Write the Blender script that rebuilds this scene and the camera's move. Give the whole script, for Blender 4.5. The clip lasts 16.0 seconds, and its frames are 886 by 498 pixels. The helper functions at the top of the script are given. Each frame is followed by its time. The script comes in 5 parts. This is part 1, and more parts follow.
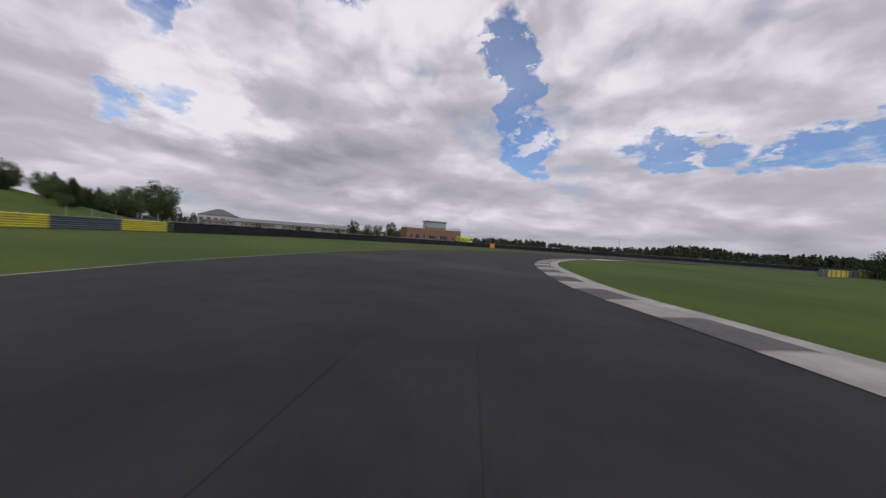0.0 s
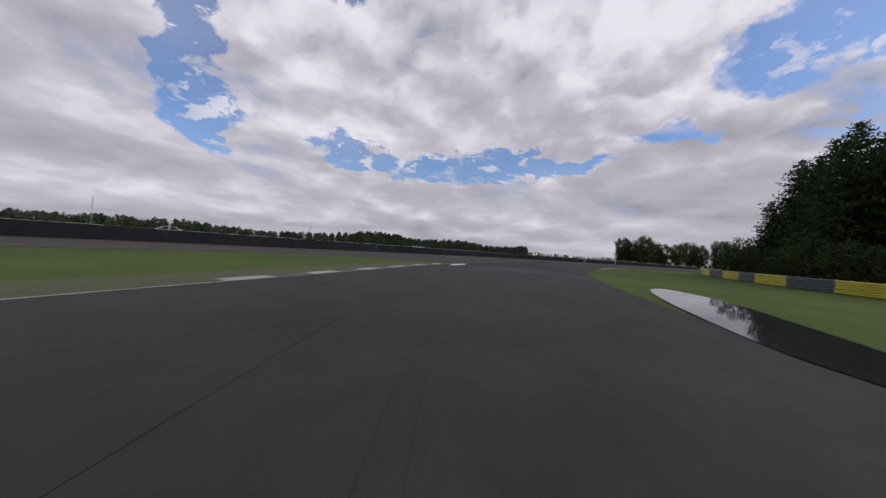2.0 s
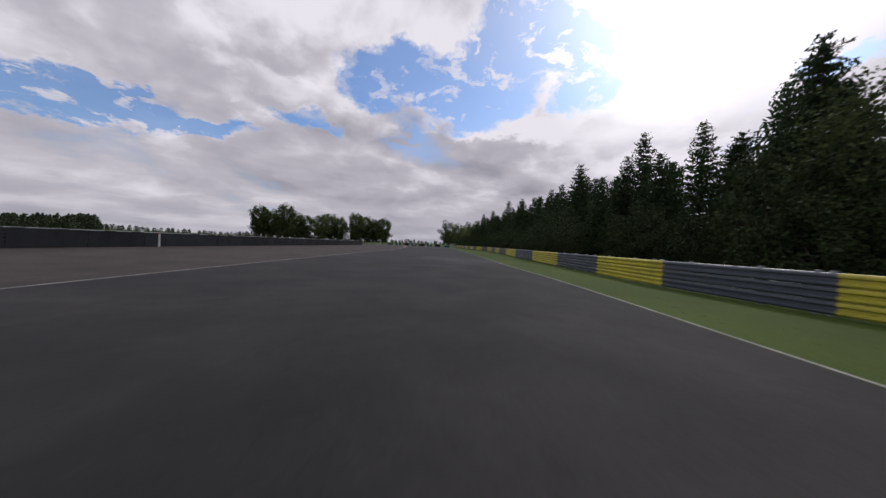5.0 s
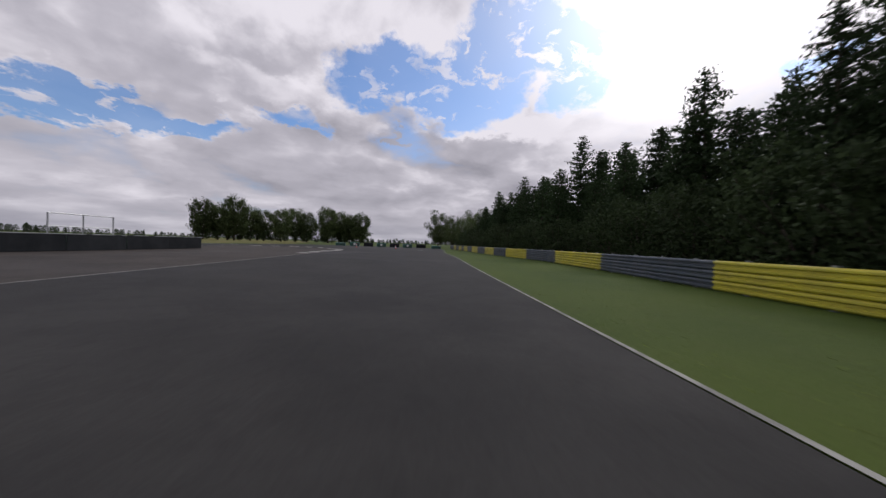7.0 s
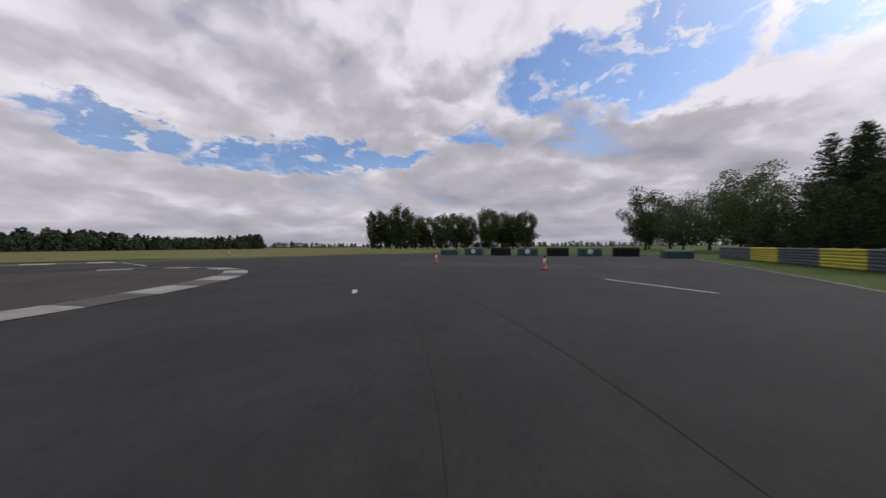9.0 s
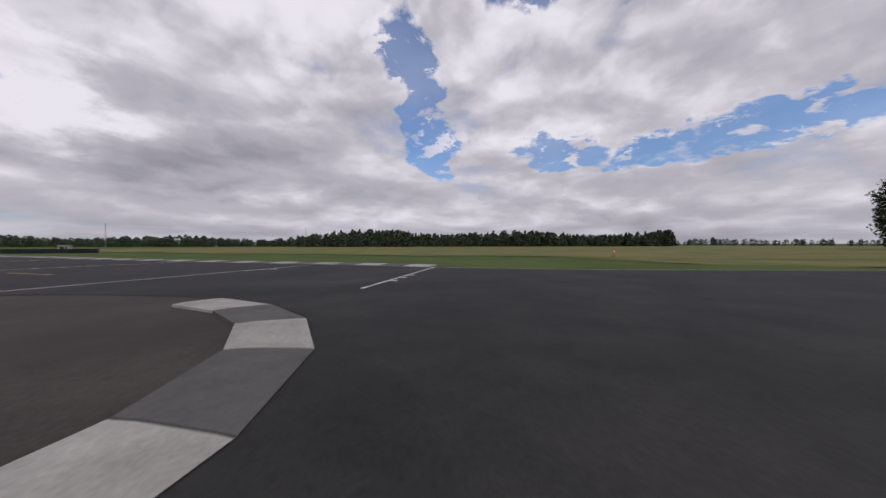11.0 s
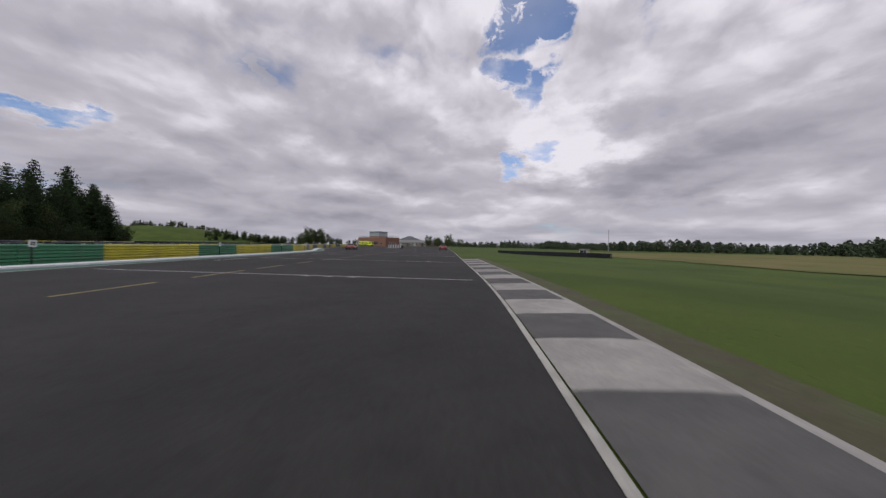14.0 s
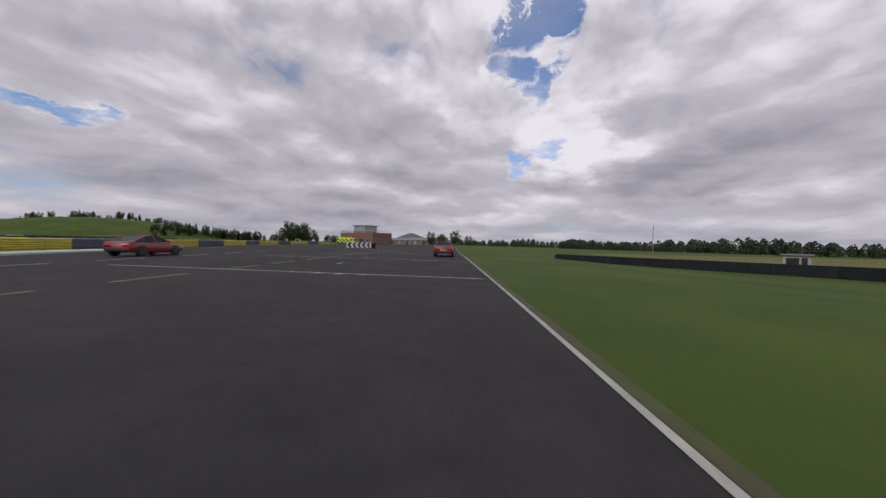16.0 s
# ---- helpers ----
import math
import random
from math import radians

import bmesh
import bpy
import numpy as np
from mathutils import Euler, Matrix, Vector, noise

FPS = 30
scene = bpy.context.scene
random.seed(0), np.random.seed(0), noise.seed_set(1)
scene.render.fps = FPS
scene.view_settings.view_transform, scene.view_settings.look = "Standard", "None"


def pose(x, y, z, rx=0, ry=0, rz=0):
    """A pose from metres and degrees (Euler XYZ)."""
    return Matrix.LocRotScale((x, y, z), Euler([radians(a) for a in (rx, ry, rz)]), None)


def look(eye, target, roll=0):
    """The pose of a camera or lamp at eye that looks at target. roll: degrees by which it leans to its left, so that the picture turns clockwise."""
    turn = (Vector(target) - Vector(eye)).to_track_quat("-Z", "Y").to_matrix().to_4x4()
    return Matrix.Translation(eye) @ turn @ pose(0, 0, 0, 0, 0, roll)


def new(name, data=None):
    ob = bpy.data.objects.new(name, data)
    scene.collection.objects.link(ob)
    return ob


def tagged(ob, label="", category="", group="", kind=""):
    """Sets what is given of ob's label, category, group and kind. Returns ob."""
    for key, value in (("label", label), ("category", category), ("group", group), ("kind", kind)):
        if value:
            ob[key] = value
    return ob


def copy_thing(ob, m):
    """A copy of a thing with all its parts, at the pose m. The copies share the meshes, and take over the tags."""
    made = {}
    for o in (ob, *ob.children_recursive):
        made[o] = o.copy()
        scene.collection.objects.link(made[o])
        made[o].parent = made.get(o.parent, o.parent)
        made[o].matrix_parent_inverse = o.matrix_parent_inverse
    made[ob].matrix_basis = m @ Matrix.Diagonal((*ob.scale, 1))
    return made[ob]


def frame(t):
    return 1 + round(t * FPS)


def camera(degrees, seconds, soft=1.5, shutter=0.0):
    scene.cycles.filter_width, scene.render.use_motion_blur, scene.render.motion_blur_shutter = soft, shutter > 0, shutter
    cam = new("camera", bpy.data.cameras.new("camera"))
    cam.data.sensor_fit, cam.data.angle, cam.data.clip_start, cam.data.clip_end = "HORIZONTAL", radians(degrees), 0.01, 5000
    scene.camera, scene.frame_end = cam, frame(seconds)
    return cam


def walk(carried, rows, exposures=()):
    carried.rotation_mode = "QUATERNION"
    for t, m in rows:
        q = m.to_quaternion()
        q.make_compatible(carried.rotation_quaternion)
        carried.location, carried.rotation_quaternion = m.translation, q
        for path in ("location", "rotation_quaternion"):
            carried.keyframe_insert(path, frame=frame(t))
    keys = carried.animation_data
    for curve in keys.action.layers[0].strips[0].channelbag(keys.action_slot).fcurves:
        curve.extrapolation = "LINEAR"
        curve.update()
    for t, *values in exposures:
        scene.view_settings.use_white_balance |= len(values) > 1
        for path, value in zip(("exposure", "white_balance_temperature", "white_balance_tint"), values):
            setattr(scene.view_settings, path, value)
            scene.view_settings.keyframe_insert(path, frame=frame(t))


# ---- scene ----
# ---- camera ----
cam = camera(108.4, 16.0, soft=1.4, shutter=0.12)
PATH = [
    (0, (0.02, 0.74, 1.20), (-0.090, 10.732, 0.913), 4.16),
    (0.5, (2.52, 18.46, 1.20), (4.699, 28.216, 0.979), 4.37),
    (1, (8.64, 34.25, 1.20), (12.987, 43.252, 1.076), 4.63),
    (1.5, (17.63, 47.45, 1.20), (23.891, 55.246, 1.183), 3.88),
    (2, (28.59, 57.71, 1.20), (36.373, 63.990, 1.173), 4.20),
    (2.5, (40.93, 65.43, 1.20), (49.663, 70.294, 1.162), 3.37),
    (3, (54.44, 70.74, 1.20), (63.961, 73.806, 1.188), 4.09),
    (3.5, (68.71, 73.33, 1.20), (78.641, 74.509, 1.212), 3.62),
    (4, (83.19, 73.26, 1.20), (93.176, 72.688, 1.127), 3.64),
    (4.5, (97.19, 70.75, 1.20), (106.925, 68.469, 1.082), 3.88),
    (5, (110.25, 66.47, 1.20), (119.682, 63.144, 1.048), 2.69),
    (5.5, (122.78, 61.63, 1.20), (131.985, 57.733, 1.048), 2.50),
    (6, (135.15, 56.90, 1.20), (144.299, 52.858, 1.048), 2.32),
    (6.5, (147.37, 52.26, 1.20), (156.589, 48.381, 1.047), 2.13),
    (7, (159.44, 47.72, 1.20), (168.789, 44.174, 1.047), 1.94),
    (7.5, (171.36, 43.29, 1.20), (180.838, 40.107, 1.047), 1.75),
    (8, (182.52, 39.44, 1.20), (192.122, 36.667, 1.014), -0.11),
    (8.5, (192.47, 37.23, 1.20), (202.426, 36.263, 1.061), -1.10),
    (9, (201.03, 37.30, 1.20), (210.883, 39.007, 1.097), -0.27),
    (9.5, (207.63, 39.27, 1.20), (216.532, 43.814, 1.115), -0.38),
    (10, (212.34, 42.41, 1.20), (219.561, 49.325, 1.120), 0.02),
    (10.5, (215.49, 46.11, 1.20), (220.536, 54.741, 1.079), -0.00),
    (11, (217.26, 50.04, 1.20), (219.813, 59.704, 1.038), -0.03),
    (11.5, (217.85, 53.99, 1.20), (217.684, 63.987, 0.998), -0.05),
    (12, (217.36, 57.64, 1.20), (214.392, 67.190, 0.995), 0.11),
    (12.5, (215.33, 62.26, 1.20), (210.047, 70.754, 1.097), 0.87),
    (13, (210.54, 68.61, 1.20), (203.517, 75.733, 1.031), 0.8),
    (13.5, (203.43, 75.24, 1.20), (195.477, 81.306, 1.077), 1.0),
    (14, (195.00, 81.37, 1.20), (186.462, 86.571, 1.092), 0.9),
    (14.5, (185.61, 87.32, 1.20), (176.930, 92.284, 1.096), 1.21),
    (15, (175.72, 93.41, 1.20), (167.052, 98.385, 1.103), 1.19),
    (15.5, (165.59, 99.67, 1.20), (156.930, 104.672, 1.139), 1.00),
    (16, (155.22, 106.14, 1.20), (146.590, 111.186, 1.035), 1.25),
]

walk(cam, [(t, look(eye, target, roll)) for t, eye, target, roll in PATH],
     exposures=[(0.0, 0.0), (16.0, 0.0)])

# ---- light ----
SUN_YAW, SUN_UP = -148.0, 38.0   # degrees left of +y, and above the horizon


def aim(yaw, up):
    a, e = radians(yaw), radians(up)
    return Vector((-math.sin(a) * math.cos(e), math.cos(a) * math.cos(e), math.sin(e)))


sun = new("sun", bpy.data.lights.new("sun", "SUN"))
sun.data.energy, sun.data.angle, sun.data.color = 1.0, radians(12), (1.0, 0.955, 0.945)
sun.matrix_world = look(aim(SUN_YAW, SUN_UP) * 100, (0, 0, 0))


class Nodes:
    """Short hand for building node trees."""

    def __init__(self, tree):
        self.tree = tree
        tree.nodes.clear()

    def add(self, kind, **inputs):
        node = self.tree.nodes.new(kind)
        for key, value in inputs.items():
            if key == "_operation":
                node.operation = value
            elif key == "_sky_type":
                node.sky_type = value
            elif key == "_sun_disc":
                node.sun_disc = value
            elif key == "_sun_elevation":
                node.sun_elevation = value
            elif key == "_sun_rotation":
                node.sun_rotation = value
            elif key == "_feature":
                node.feature = value
            elif key == "_interpolation_type":
                node.interpolation_type = value
            else:
                slot = node.inputs[int(key[1:])] if key[0] == "i" and key[1:].isdigit() else node.inputs[key.replace("_", " ")]
                if hasattr(value, "links"):
                    self.tree.links.new(value, slot)
                else:
                    slot.default_value = value
        return node

    def math(self, op, a, b=0.0, c=0.0):
        return self.add("ShaderNodeMath", _operation=op, i0=a, i1=b, i2=c).outputs[0]

    def vec(self, op, a, b=(0, 0, 0)):
        node = self.add("ShaderNodeVectorMath", _operation=op, i0=a, i1=b)
        return node.outputs["Value"] if op in ("DOT_PRODUCT", "LENGTH", "DISTANCE") else node.outputs[0]

    def noise(self, vector, scale, detail=4.0, rough=0.55, distort=0.0):
        return self.add("ShaderNodeTexNoise", Vector=vector, Scale=scale, Detail=detail, Roughness=rough, Distortion=distort).outputs[0]

    def span(self, value, a, b, lo=0.0, hi=1.0):
        return self.add("ShaderNodeMapRange", _interpolation_type="SMOOTHSTEP", i0=value, i1=a, i2=b, i3=lo, i4=hi).outputs[0]

    def mix(self, fac, a, b, blend="MIX"):
        node = self.tree.nodes.new("ShaderNodeMix")
        node.data_type, node.blend_type = "RGBA", blend
        for slot, value in ((node.inputs[0], fac), (node.inputs[6], a), (node.inputs[7], b)):
            if hasattr(value, "links"):
                self.tree.links.new(value, slot)
            else:
                slot.default_value = (*value, 1.0) if isinstance(value, tuple) and len(value) == 3 else value
        return node.outputs[2]


world = bpy.data.worlds.new("sky")
scene.world = world
world.use_nodes = True
w = Nodes(world.node_tree)
way = w.vec("NORMALIZE", w.add("ShaderNodeTexCoord").outputs["Generated"])
split = w.add("ShaderNodeSeparateXYZ", Vector=way).outputs
up = w.math("MAXIMUM", split[2], 0.0)
clear = w.add("ShaderNodeTexSky", _sky_type="NISHITA", _sun_disc=False, _sun_elevation=radians(SUN_UP), _sun_rotation=radians(-SUN_YAW)).outputs[0]
clear = w.mix(1.0, clear, (0.076, 0.100, 0.128), "MULTIPLY")
level = w.math("SQRT", w.math("ADD", w.math("MULTIPLY", split[0], split[0]), w.math("ADD", w.math("MULTIPLY", split[1], split[1]), 0.0001)))
climb = w.math("ARCTAN2", up, level)
east, north = w.math("DIVIDE", split[0], level), w.math("DIVIDE", split[1], level)
# cloud decks are seen flatter the lower they stand
deck = w.math("MULTIPLY", w.math("LOGARITHM", w.math("ADD", climb, 0.26), 2.718), 1.15)
tall = w.add("ShaderNodeCombineXYZ", X=east, Y=north, Z=deck).outputs[0]
curl = w.vec("SUBTRACT", w.add("ShaderNodeTexNoise", Vector=tall, Scale=3.4, Detail=5.0, Roughness=0.55).outputs[1], (0.5, 0.5, 0.5))
rolled = w.vec("ADD", tall, w.vec("MULTIPLY", curl, (0.26, 0.26, 0.20)))


def billows(lift):
    """How thick the cloud stands, with its towers moved down by a lift."""
    at = w.vec("ADD", rolled, (0.0, 0.0, lift)) if lift else rolled
    heaps = w.noise(at, 1.75, 8.0, 0.53)
    puffs = w.add("ShaderNodeTexVoronoi", _feature="SMOOTH_F1", Vector=at, Scale=4.6, Detail=2.5, Roughness=0.5, Smoothness=0.5).outputs[0]
    return w.math("ADD", heaps, w.math("MULTIPLY", w.math("SUBTRACT", 0.42, puffs), 0.30))


thick = billows(0.0)
over = billows(0.11)
fine = w.noise(w.vec("ADD", tall, (7.3, 2.1, 0.0)), 9.0, 7.0, 0.60, 0.25)
soft = w.noise(w.vec("ADD", tall, (1.3, 5.1, 2.0)), 1.5, 3.0, 0.5)
# breaks in the cloud: yaw, up, half width, half height, tilt in degrees, depth
BREAKS = [
    (-13, 16.5, 4.95, 4.5, 0, 1), (-8, 31.5, 4.95, 6.3, 20, 1), (-10, 24, 2.7, 5.4, -20, 0.8), (-34, 15.6, 7.2, 2.34, -8, 1), (-48, 15, 7.2, 2.16, 0, 0.9),
    (-62, 15.2, 9.9, 2.7, 4, 1), (-73, 15.5, 6.3, 2.16, 5, 0.95), (-86, 18.6, 5.4, 1.62, 12, 0.85), (-99, 28, 8.6, 5.6, 15, 1), (-108, 26, 8.5, 5.2, 0, 1), (-116, 29, 8.0, 3.5, 0, 0.75),
    (-117, 24, 8.1, 4.95, 0, 0.95), (-121, 33, 7, 5.0, 0, 0.85), (-129, 30, 6, 4, 0, 0.8), (-133, 24, 5.85, 3.24, 0, 0.8), (43, 25.5, 4.2, 2.6, 35, 0.62), (46, 13, 2.7, 2.16, 0, 0.7),
    (48, 28.5, 3.4, 2.2, -25, 0.62), (45, 36, 6, 6, 10, 0.85), (41, 15, 3.06, 2.16, 0, 0.7), (6, 27, 7, 3, 10, 0.35), (24, 37, 8, 4, 0, 0.6), (110, 14.6, 4.5, 1.62, 0, 0.75), (-28, 40, 8.1, 4.5, 0, 0.6), (-160, 22.5, 3.0, 1.8, 0, 0.9), (85, 40, 7.2, 4.5, 0, 0.6), (160, 30, 10.8, 6.3, 0, 0.9), (-175, 55, 12.6, 8.1, 0, 0.8)]
HEAPS = [  # heavier cloud: yaw, up, wide, tall, tilt, weight
    (-108, 14.5, 15.0, 5.0, 0, 0.34), (-128, 11, 9.0, 3.0, 0, 0.2), (18, 13.5, 12.0, 4.5, 0, 0.30), (-60, 9, 16.0, 3.0, 0, 0.16), (60, 13, 14.0, 4.0, 0, 0.26), (30, 10, 10.0, 3.0, 0, 0.2), (80, 22, 12.0, 5.0, 0, 0.2), (-50, 27, 18.0, 5.0, 0, 0.16), (100, 9, 12.0, 3.0, 0, 0.2), (39, 16.5, 5.5, 4.5, 0, -0.5), (30, 18, 5.0, 3.0, 0, -0.2), (-113, 20.5, 13.0, 1.6, 0, -0.4), (-85, 22.5, 9.0, 2.0, 0, -0.3), (-157, 21, 9.0, 4.0, 0, 0.5), (-80, 36, 16.0, 6.0, 0, -0.3)
]
warp = w.add("ShaderNodeVectorMath", _operation="SCALE", i0=w.vec("MULTIPLY", w.vec("SUBTRACT", w.add("ShaderNodeTexNoise", Vector=tall, Scale=4.2, Detail=7.0, Roughness=0.62).outputs[1], (0.5, 0.5, 0.5)), (1.0, 1.0, 0.7)))
warp.inputs["Scale"].default_value = 0.34
bent = w.vec("ADD", way, warp.outputs[0])


def spot(yaw, el, wide, high_, tilt, sharp):
    d = aim(yaw, el)
    side = Vector((d.y, -d.x, 0)).normalized()
    over = side.cross(d)
    c, s = math.cos(radians(tilt)), math.sin(radians(tilt))
    u, v = (side * c + over * s) / math.sin(radians(wide)), (over * c - side * s) / math.sin(radians(high_))
    off = w.vec("SUBTRACT", bent, tuple(d))
    a, b = w.vec("DOT_PRODUCT", off, tuple(u)), w.vec("DOT_PRODUCT", off, tuple(v))
    r = w.math("ADD", w.math("MULTIPLY", a, a), w.math("MULTIPLY", b, b))
    near = w.span(w.vec("DOT_PRODUCT", way, tuple(d)), 0.6, 0.8)
    return w.math("MULTIPLY", w.span(r, sharp, 0.15), near)


gap, heap = 0.0, 0.0
for yaw, el, wide, high_, tilt, depth in BREAKS:
    gap = w.math("MAXIMUM", gap, w.math("MULTIPLY", spot(yaw, el, wide, high_, tilt, 1.5), depth))
for yaw, el, wide, high_, tilt, weight in HEAPS:
    heap = w.math("ADD", heap, w.math("MULTIPLY", spot(yaw, el, wide, high_, tilt, 2.6), weight * 1.0))
dense = w.math("SUBTRACT", w.math("ADD", thick, 0.27), w.math("MULTIPLY", gap, 0.46))
cover = w.span(w.math("ADD", dense, w.math("MULTIPLY", w.math("SUBTRACT", fine, 0.5), w.math("ADD", 0.10, w.math("MULTIPLY", gap, 0.34)))), 0.22, 0.53)
# small torn tufts inside the breaks
clump = w.noise(w.vec("ADD", rolled, (2.2, 9.4, 0.0)), 11.0, 6.0, 0.62, 0.4)
cover = w.math("MAXIMUM", cover, w.math("MULTIPLY", w.span(clump, 0.52, 0.63), w.math("MULTIPLY", w.span(soft, 0.30, 0.52), 0.95)))
veil = w.span(soft, 0.3, 0.75, 0.02, 0.26)
cover = w.math("MAXIMUM", cover, veil)
light = w.math("MULTIPLY", w.math("SUBTRACT", thick, over), 1.75)
light = w.math("ADD", light, w.math("MULTIPLY", w.math("SUBTRACT", fine, 0.5), 0.20))
light = w.math("ADD", light, w.math("MULTIPLY", w.math("SUBTRACT", soft, 0.5), 0.9))
light = w.math("SUBTRACT", w.math("ADD", light, w.span(up, 0.05, 0.6, 0.42, 0.58)), heap)
light = w.math("ADD", light, w.math("MULTIPLY", gap, 0.34))
glow = w.vec("DOT_PRODUCT", way, tuple(aim(SUN_YAW, SUN_UP)))
light = w.math("ADD", light, w.span(glow, 0.70, 0.97, 0.0, 0.35))
light = w.math("ADD", w.math("MULTIPLY", light, 0.72), 0.165)
puff = w.mix(w.span(light, -0.22, 0.56), (0.235, 0.236, 0.270), (0.48, 0.475, 0.52))
puff = w.mix(w.span(light, 0.40, 0.88), puff, (0.80, 0.79, 0.83))
puff = w.mix(w.span(glow, 0.90, 0.985, 0.0, 0.85), puff, (1.4, 1.39, 1.40))
low = w.mix(w.span(w.noise(w.add("ShaderNodeVectorMath", _operation="MULTIPLY", i0=way, i1=(3.5, 3.5, 30.0)).outputs[0], 1.0, 5.0, 0.55), 0.36, 0.66), (0.26, 0.268, 0.315), (0.50, 0.50, 0.545))
both = w.mix(cover, clear, puff)
both = w.mix(w.span(up, 0.0, 0.085, 0.68, 0.0), both, low)
both = w.mix(1.0, both, (1.015, 0.985, 1.02), "MULTIPLY")
w.tree.links.new(w.add("ShaderNodeBackground", Color=both, Strength=1.0).outputs[0], w.tree.nodes.new("ShaderNodeOutputWorld").inputs[0])

# ---- materials ----
def material(name, colour, rough=0.7, metal=0.0, second=None, scale=3.0, amount=0.5, grain=40.0, grain_amount=0.15, bump=0.0, bump_scale=60.0, coat=0.0, specular=0.5, by_object=0.0, by_island=0.0, trans=0.0):
    m = bpy.data.materials.new(name)
    m.use_nodes = True
    n = Nodes(m.node_tree)
    at = n.add("ShaderNodeTexCoord").outputs["Object"]
    if by_object or by_island:
        at = n.vec("ADD", at, n.vec("MULTIPLY", n.add("ShaderNodeObjectInfo").outputs["Location"], (1.0, 1.0, 1.0)))
    second = second or tuple(c * 0.72 for c in colour)
    col = n.mix(n.span(n.noise(at, scale, 5.0, 0.6), 0.5 - 0.28, 0.5 + 0.28, 0.0, amount * 2 if amount < 0.5 else 1.0), colour, second)
    col = n.mix(grain_amount, col, n.mix(n.noise(at, grain, 3.0, 0.7), (0.0, 0.0, 0.0), (1.0, 1.0, 1.0)), "OVERLAY")
    if by_object:
        rnd = n.add("ShaderNodeObjectInfo").outputs["Random"]
        col = n.mix(1.0, col, n.mix(rnd, (1 - by_object,) * 3, (1 + by_object,) * 3), "MULTIPLY")
    if by_island:
        rnd = n.add("ShaderNodeNewGeometry").outputs["Random Per Island"]
        col = n.mix(1.0, col, n.mix(rnd, (1 - by_island,) * 3, (1 + by_island, 1 + by_island * 1.1, 1 + by_island * 0.4)), "MULTIPLY")
    p = n.add("ShaderNodeBsdfPrincipled", Base_Color=col, Roughness=n.span(n.noise(at, scale * 2.3, 4.0), 0.2, 0.8, max(rough - 0.1, 0.02), min(rough + 0.1, 1.0)), Metallic=metal, Coat_Weight=coat)
    p.inputs["Specular IOR Level"].default_value = specular
    if bump:
        p.inputs["Normal"].default_value = (0, 0, 0)
        b = n.add("ShaderNodeBump", Strength=bump, Distance=0.02, Height=n.noise(at, bump_scale, 4.0, 0.65))
        n.tree.links.new(b.outputs[0], p.inputs["Normal"])
    out = p.outputs[0]
    if trans:
        t = n.add("ShaderNodeBsdfTranslucent", Color=col)
        out = n.add("ShaderNodeMixShader", i0=trans, i1=out, i2=t.outputs[0]).outputs[0]
    n.tree.links.new(out, n.tree.nodes.new("ShaderNodeOutputMaterial").inputs[0])
    return m


def glass_material(name, tint=(0.03, 0.04, 0.045), rough=0.05):
    m = bpy.data.materials.new(name)
    m.use_nodes = True
    n = Nodes(m.node_tree)
    p = n.add("ShaderNodeBsdfPrincipled", Base_Color=(*tint, 1), Roughness=rough)
    p.inputs["Specular IOR Level"].default_value = 0.5
    n.tree.links.new(p.outputs[0], n.tree.nodes.new("ShaderNodeOutputMaterial").inputs[0])
    return m


def asphalt_material(name, base, old, wet=0.0):
    m = bpy.data.materials.new(name)
    m.use_nodes = True
    n = Nodes(m.node_tree)
    at = n.add("ShaderNodeTexCoord").outputs["Object"]
    col = n.mix(n.span(n.noise(at, 0.045, 5.0, 0.6, 0.4), 0.35, 0.65), base, old)
    col = n.mix(n.span(n.noise(at, 0.5, 4.0, 0.6), 0.32, 0.72, 0.0, 0.55), col, tuple(c * 1.5 for c in old))
    col = n.mix(n.span(n.noise(at, 2.6, 5.0, 0.7), 0.45, 0.8, 0.0, 0.45), col, tuple(c * 0.62 for c in base))
    col = n.mix(0.62, col, n.mix(n.noise(at, 26.0, 3.0, 0.8), (0.0, 0.0, 0.0), (1.0, 1.0, 1.0)), "OVERLAY")
    damp = n.span(n.noise(n.vec("ADD", at, (31.0, 5.0, 0.0)), 0.07, 4.0, 0.6), 0.52, 0.7, 0.0, wet)
    col = n.mix(damp, col, tuple(c * 0.6 for c in base))
    p = n.add("ShaderNodeBsdfPrincipled", Base_Color=col, Roughness=n.math("SUBTRACT", 0.86, n.math("MULTIPLY", damp, 0.42)))
    p.inputs["Specular IOR Level"].default_value = 0.2
    b = n.add("ShaderNodeBump", Strength=0.35, Distance=0.012, Height=n.noise(at, 45.0, 4.0, 0.8))
    n.tree.links.new(b.outputs[0], p.inputs["Normal"])
    n.tree.links.new(p.outputs[0], n.tree.nodes.new("ShaderNodeOutputMaterial").inputs[0])
    return m


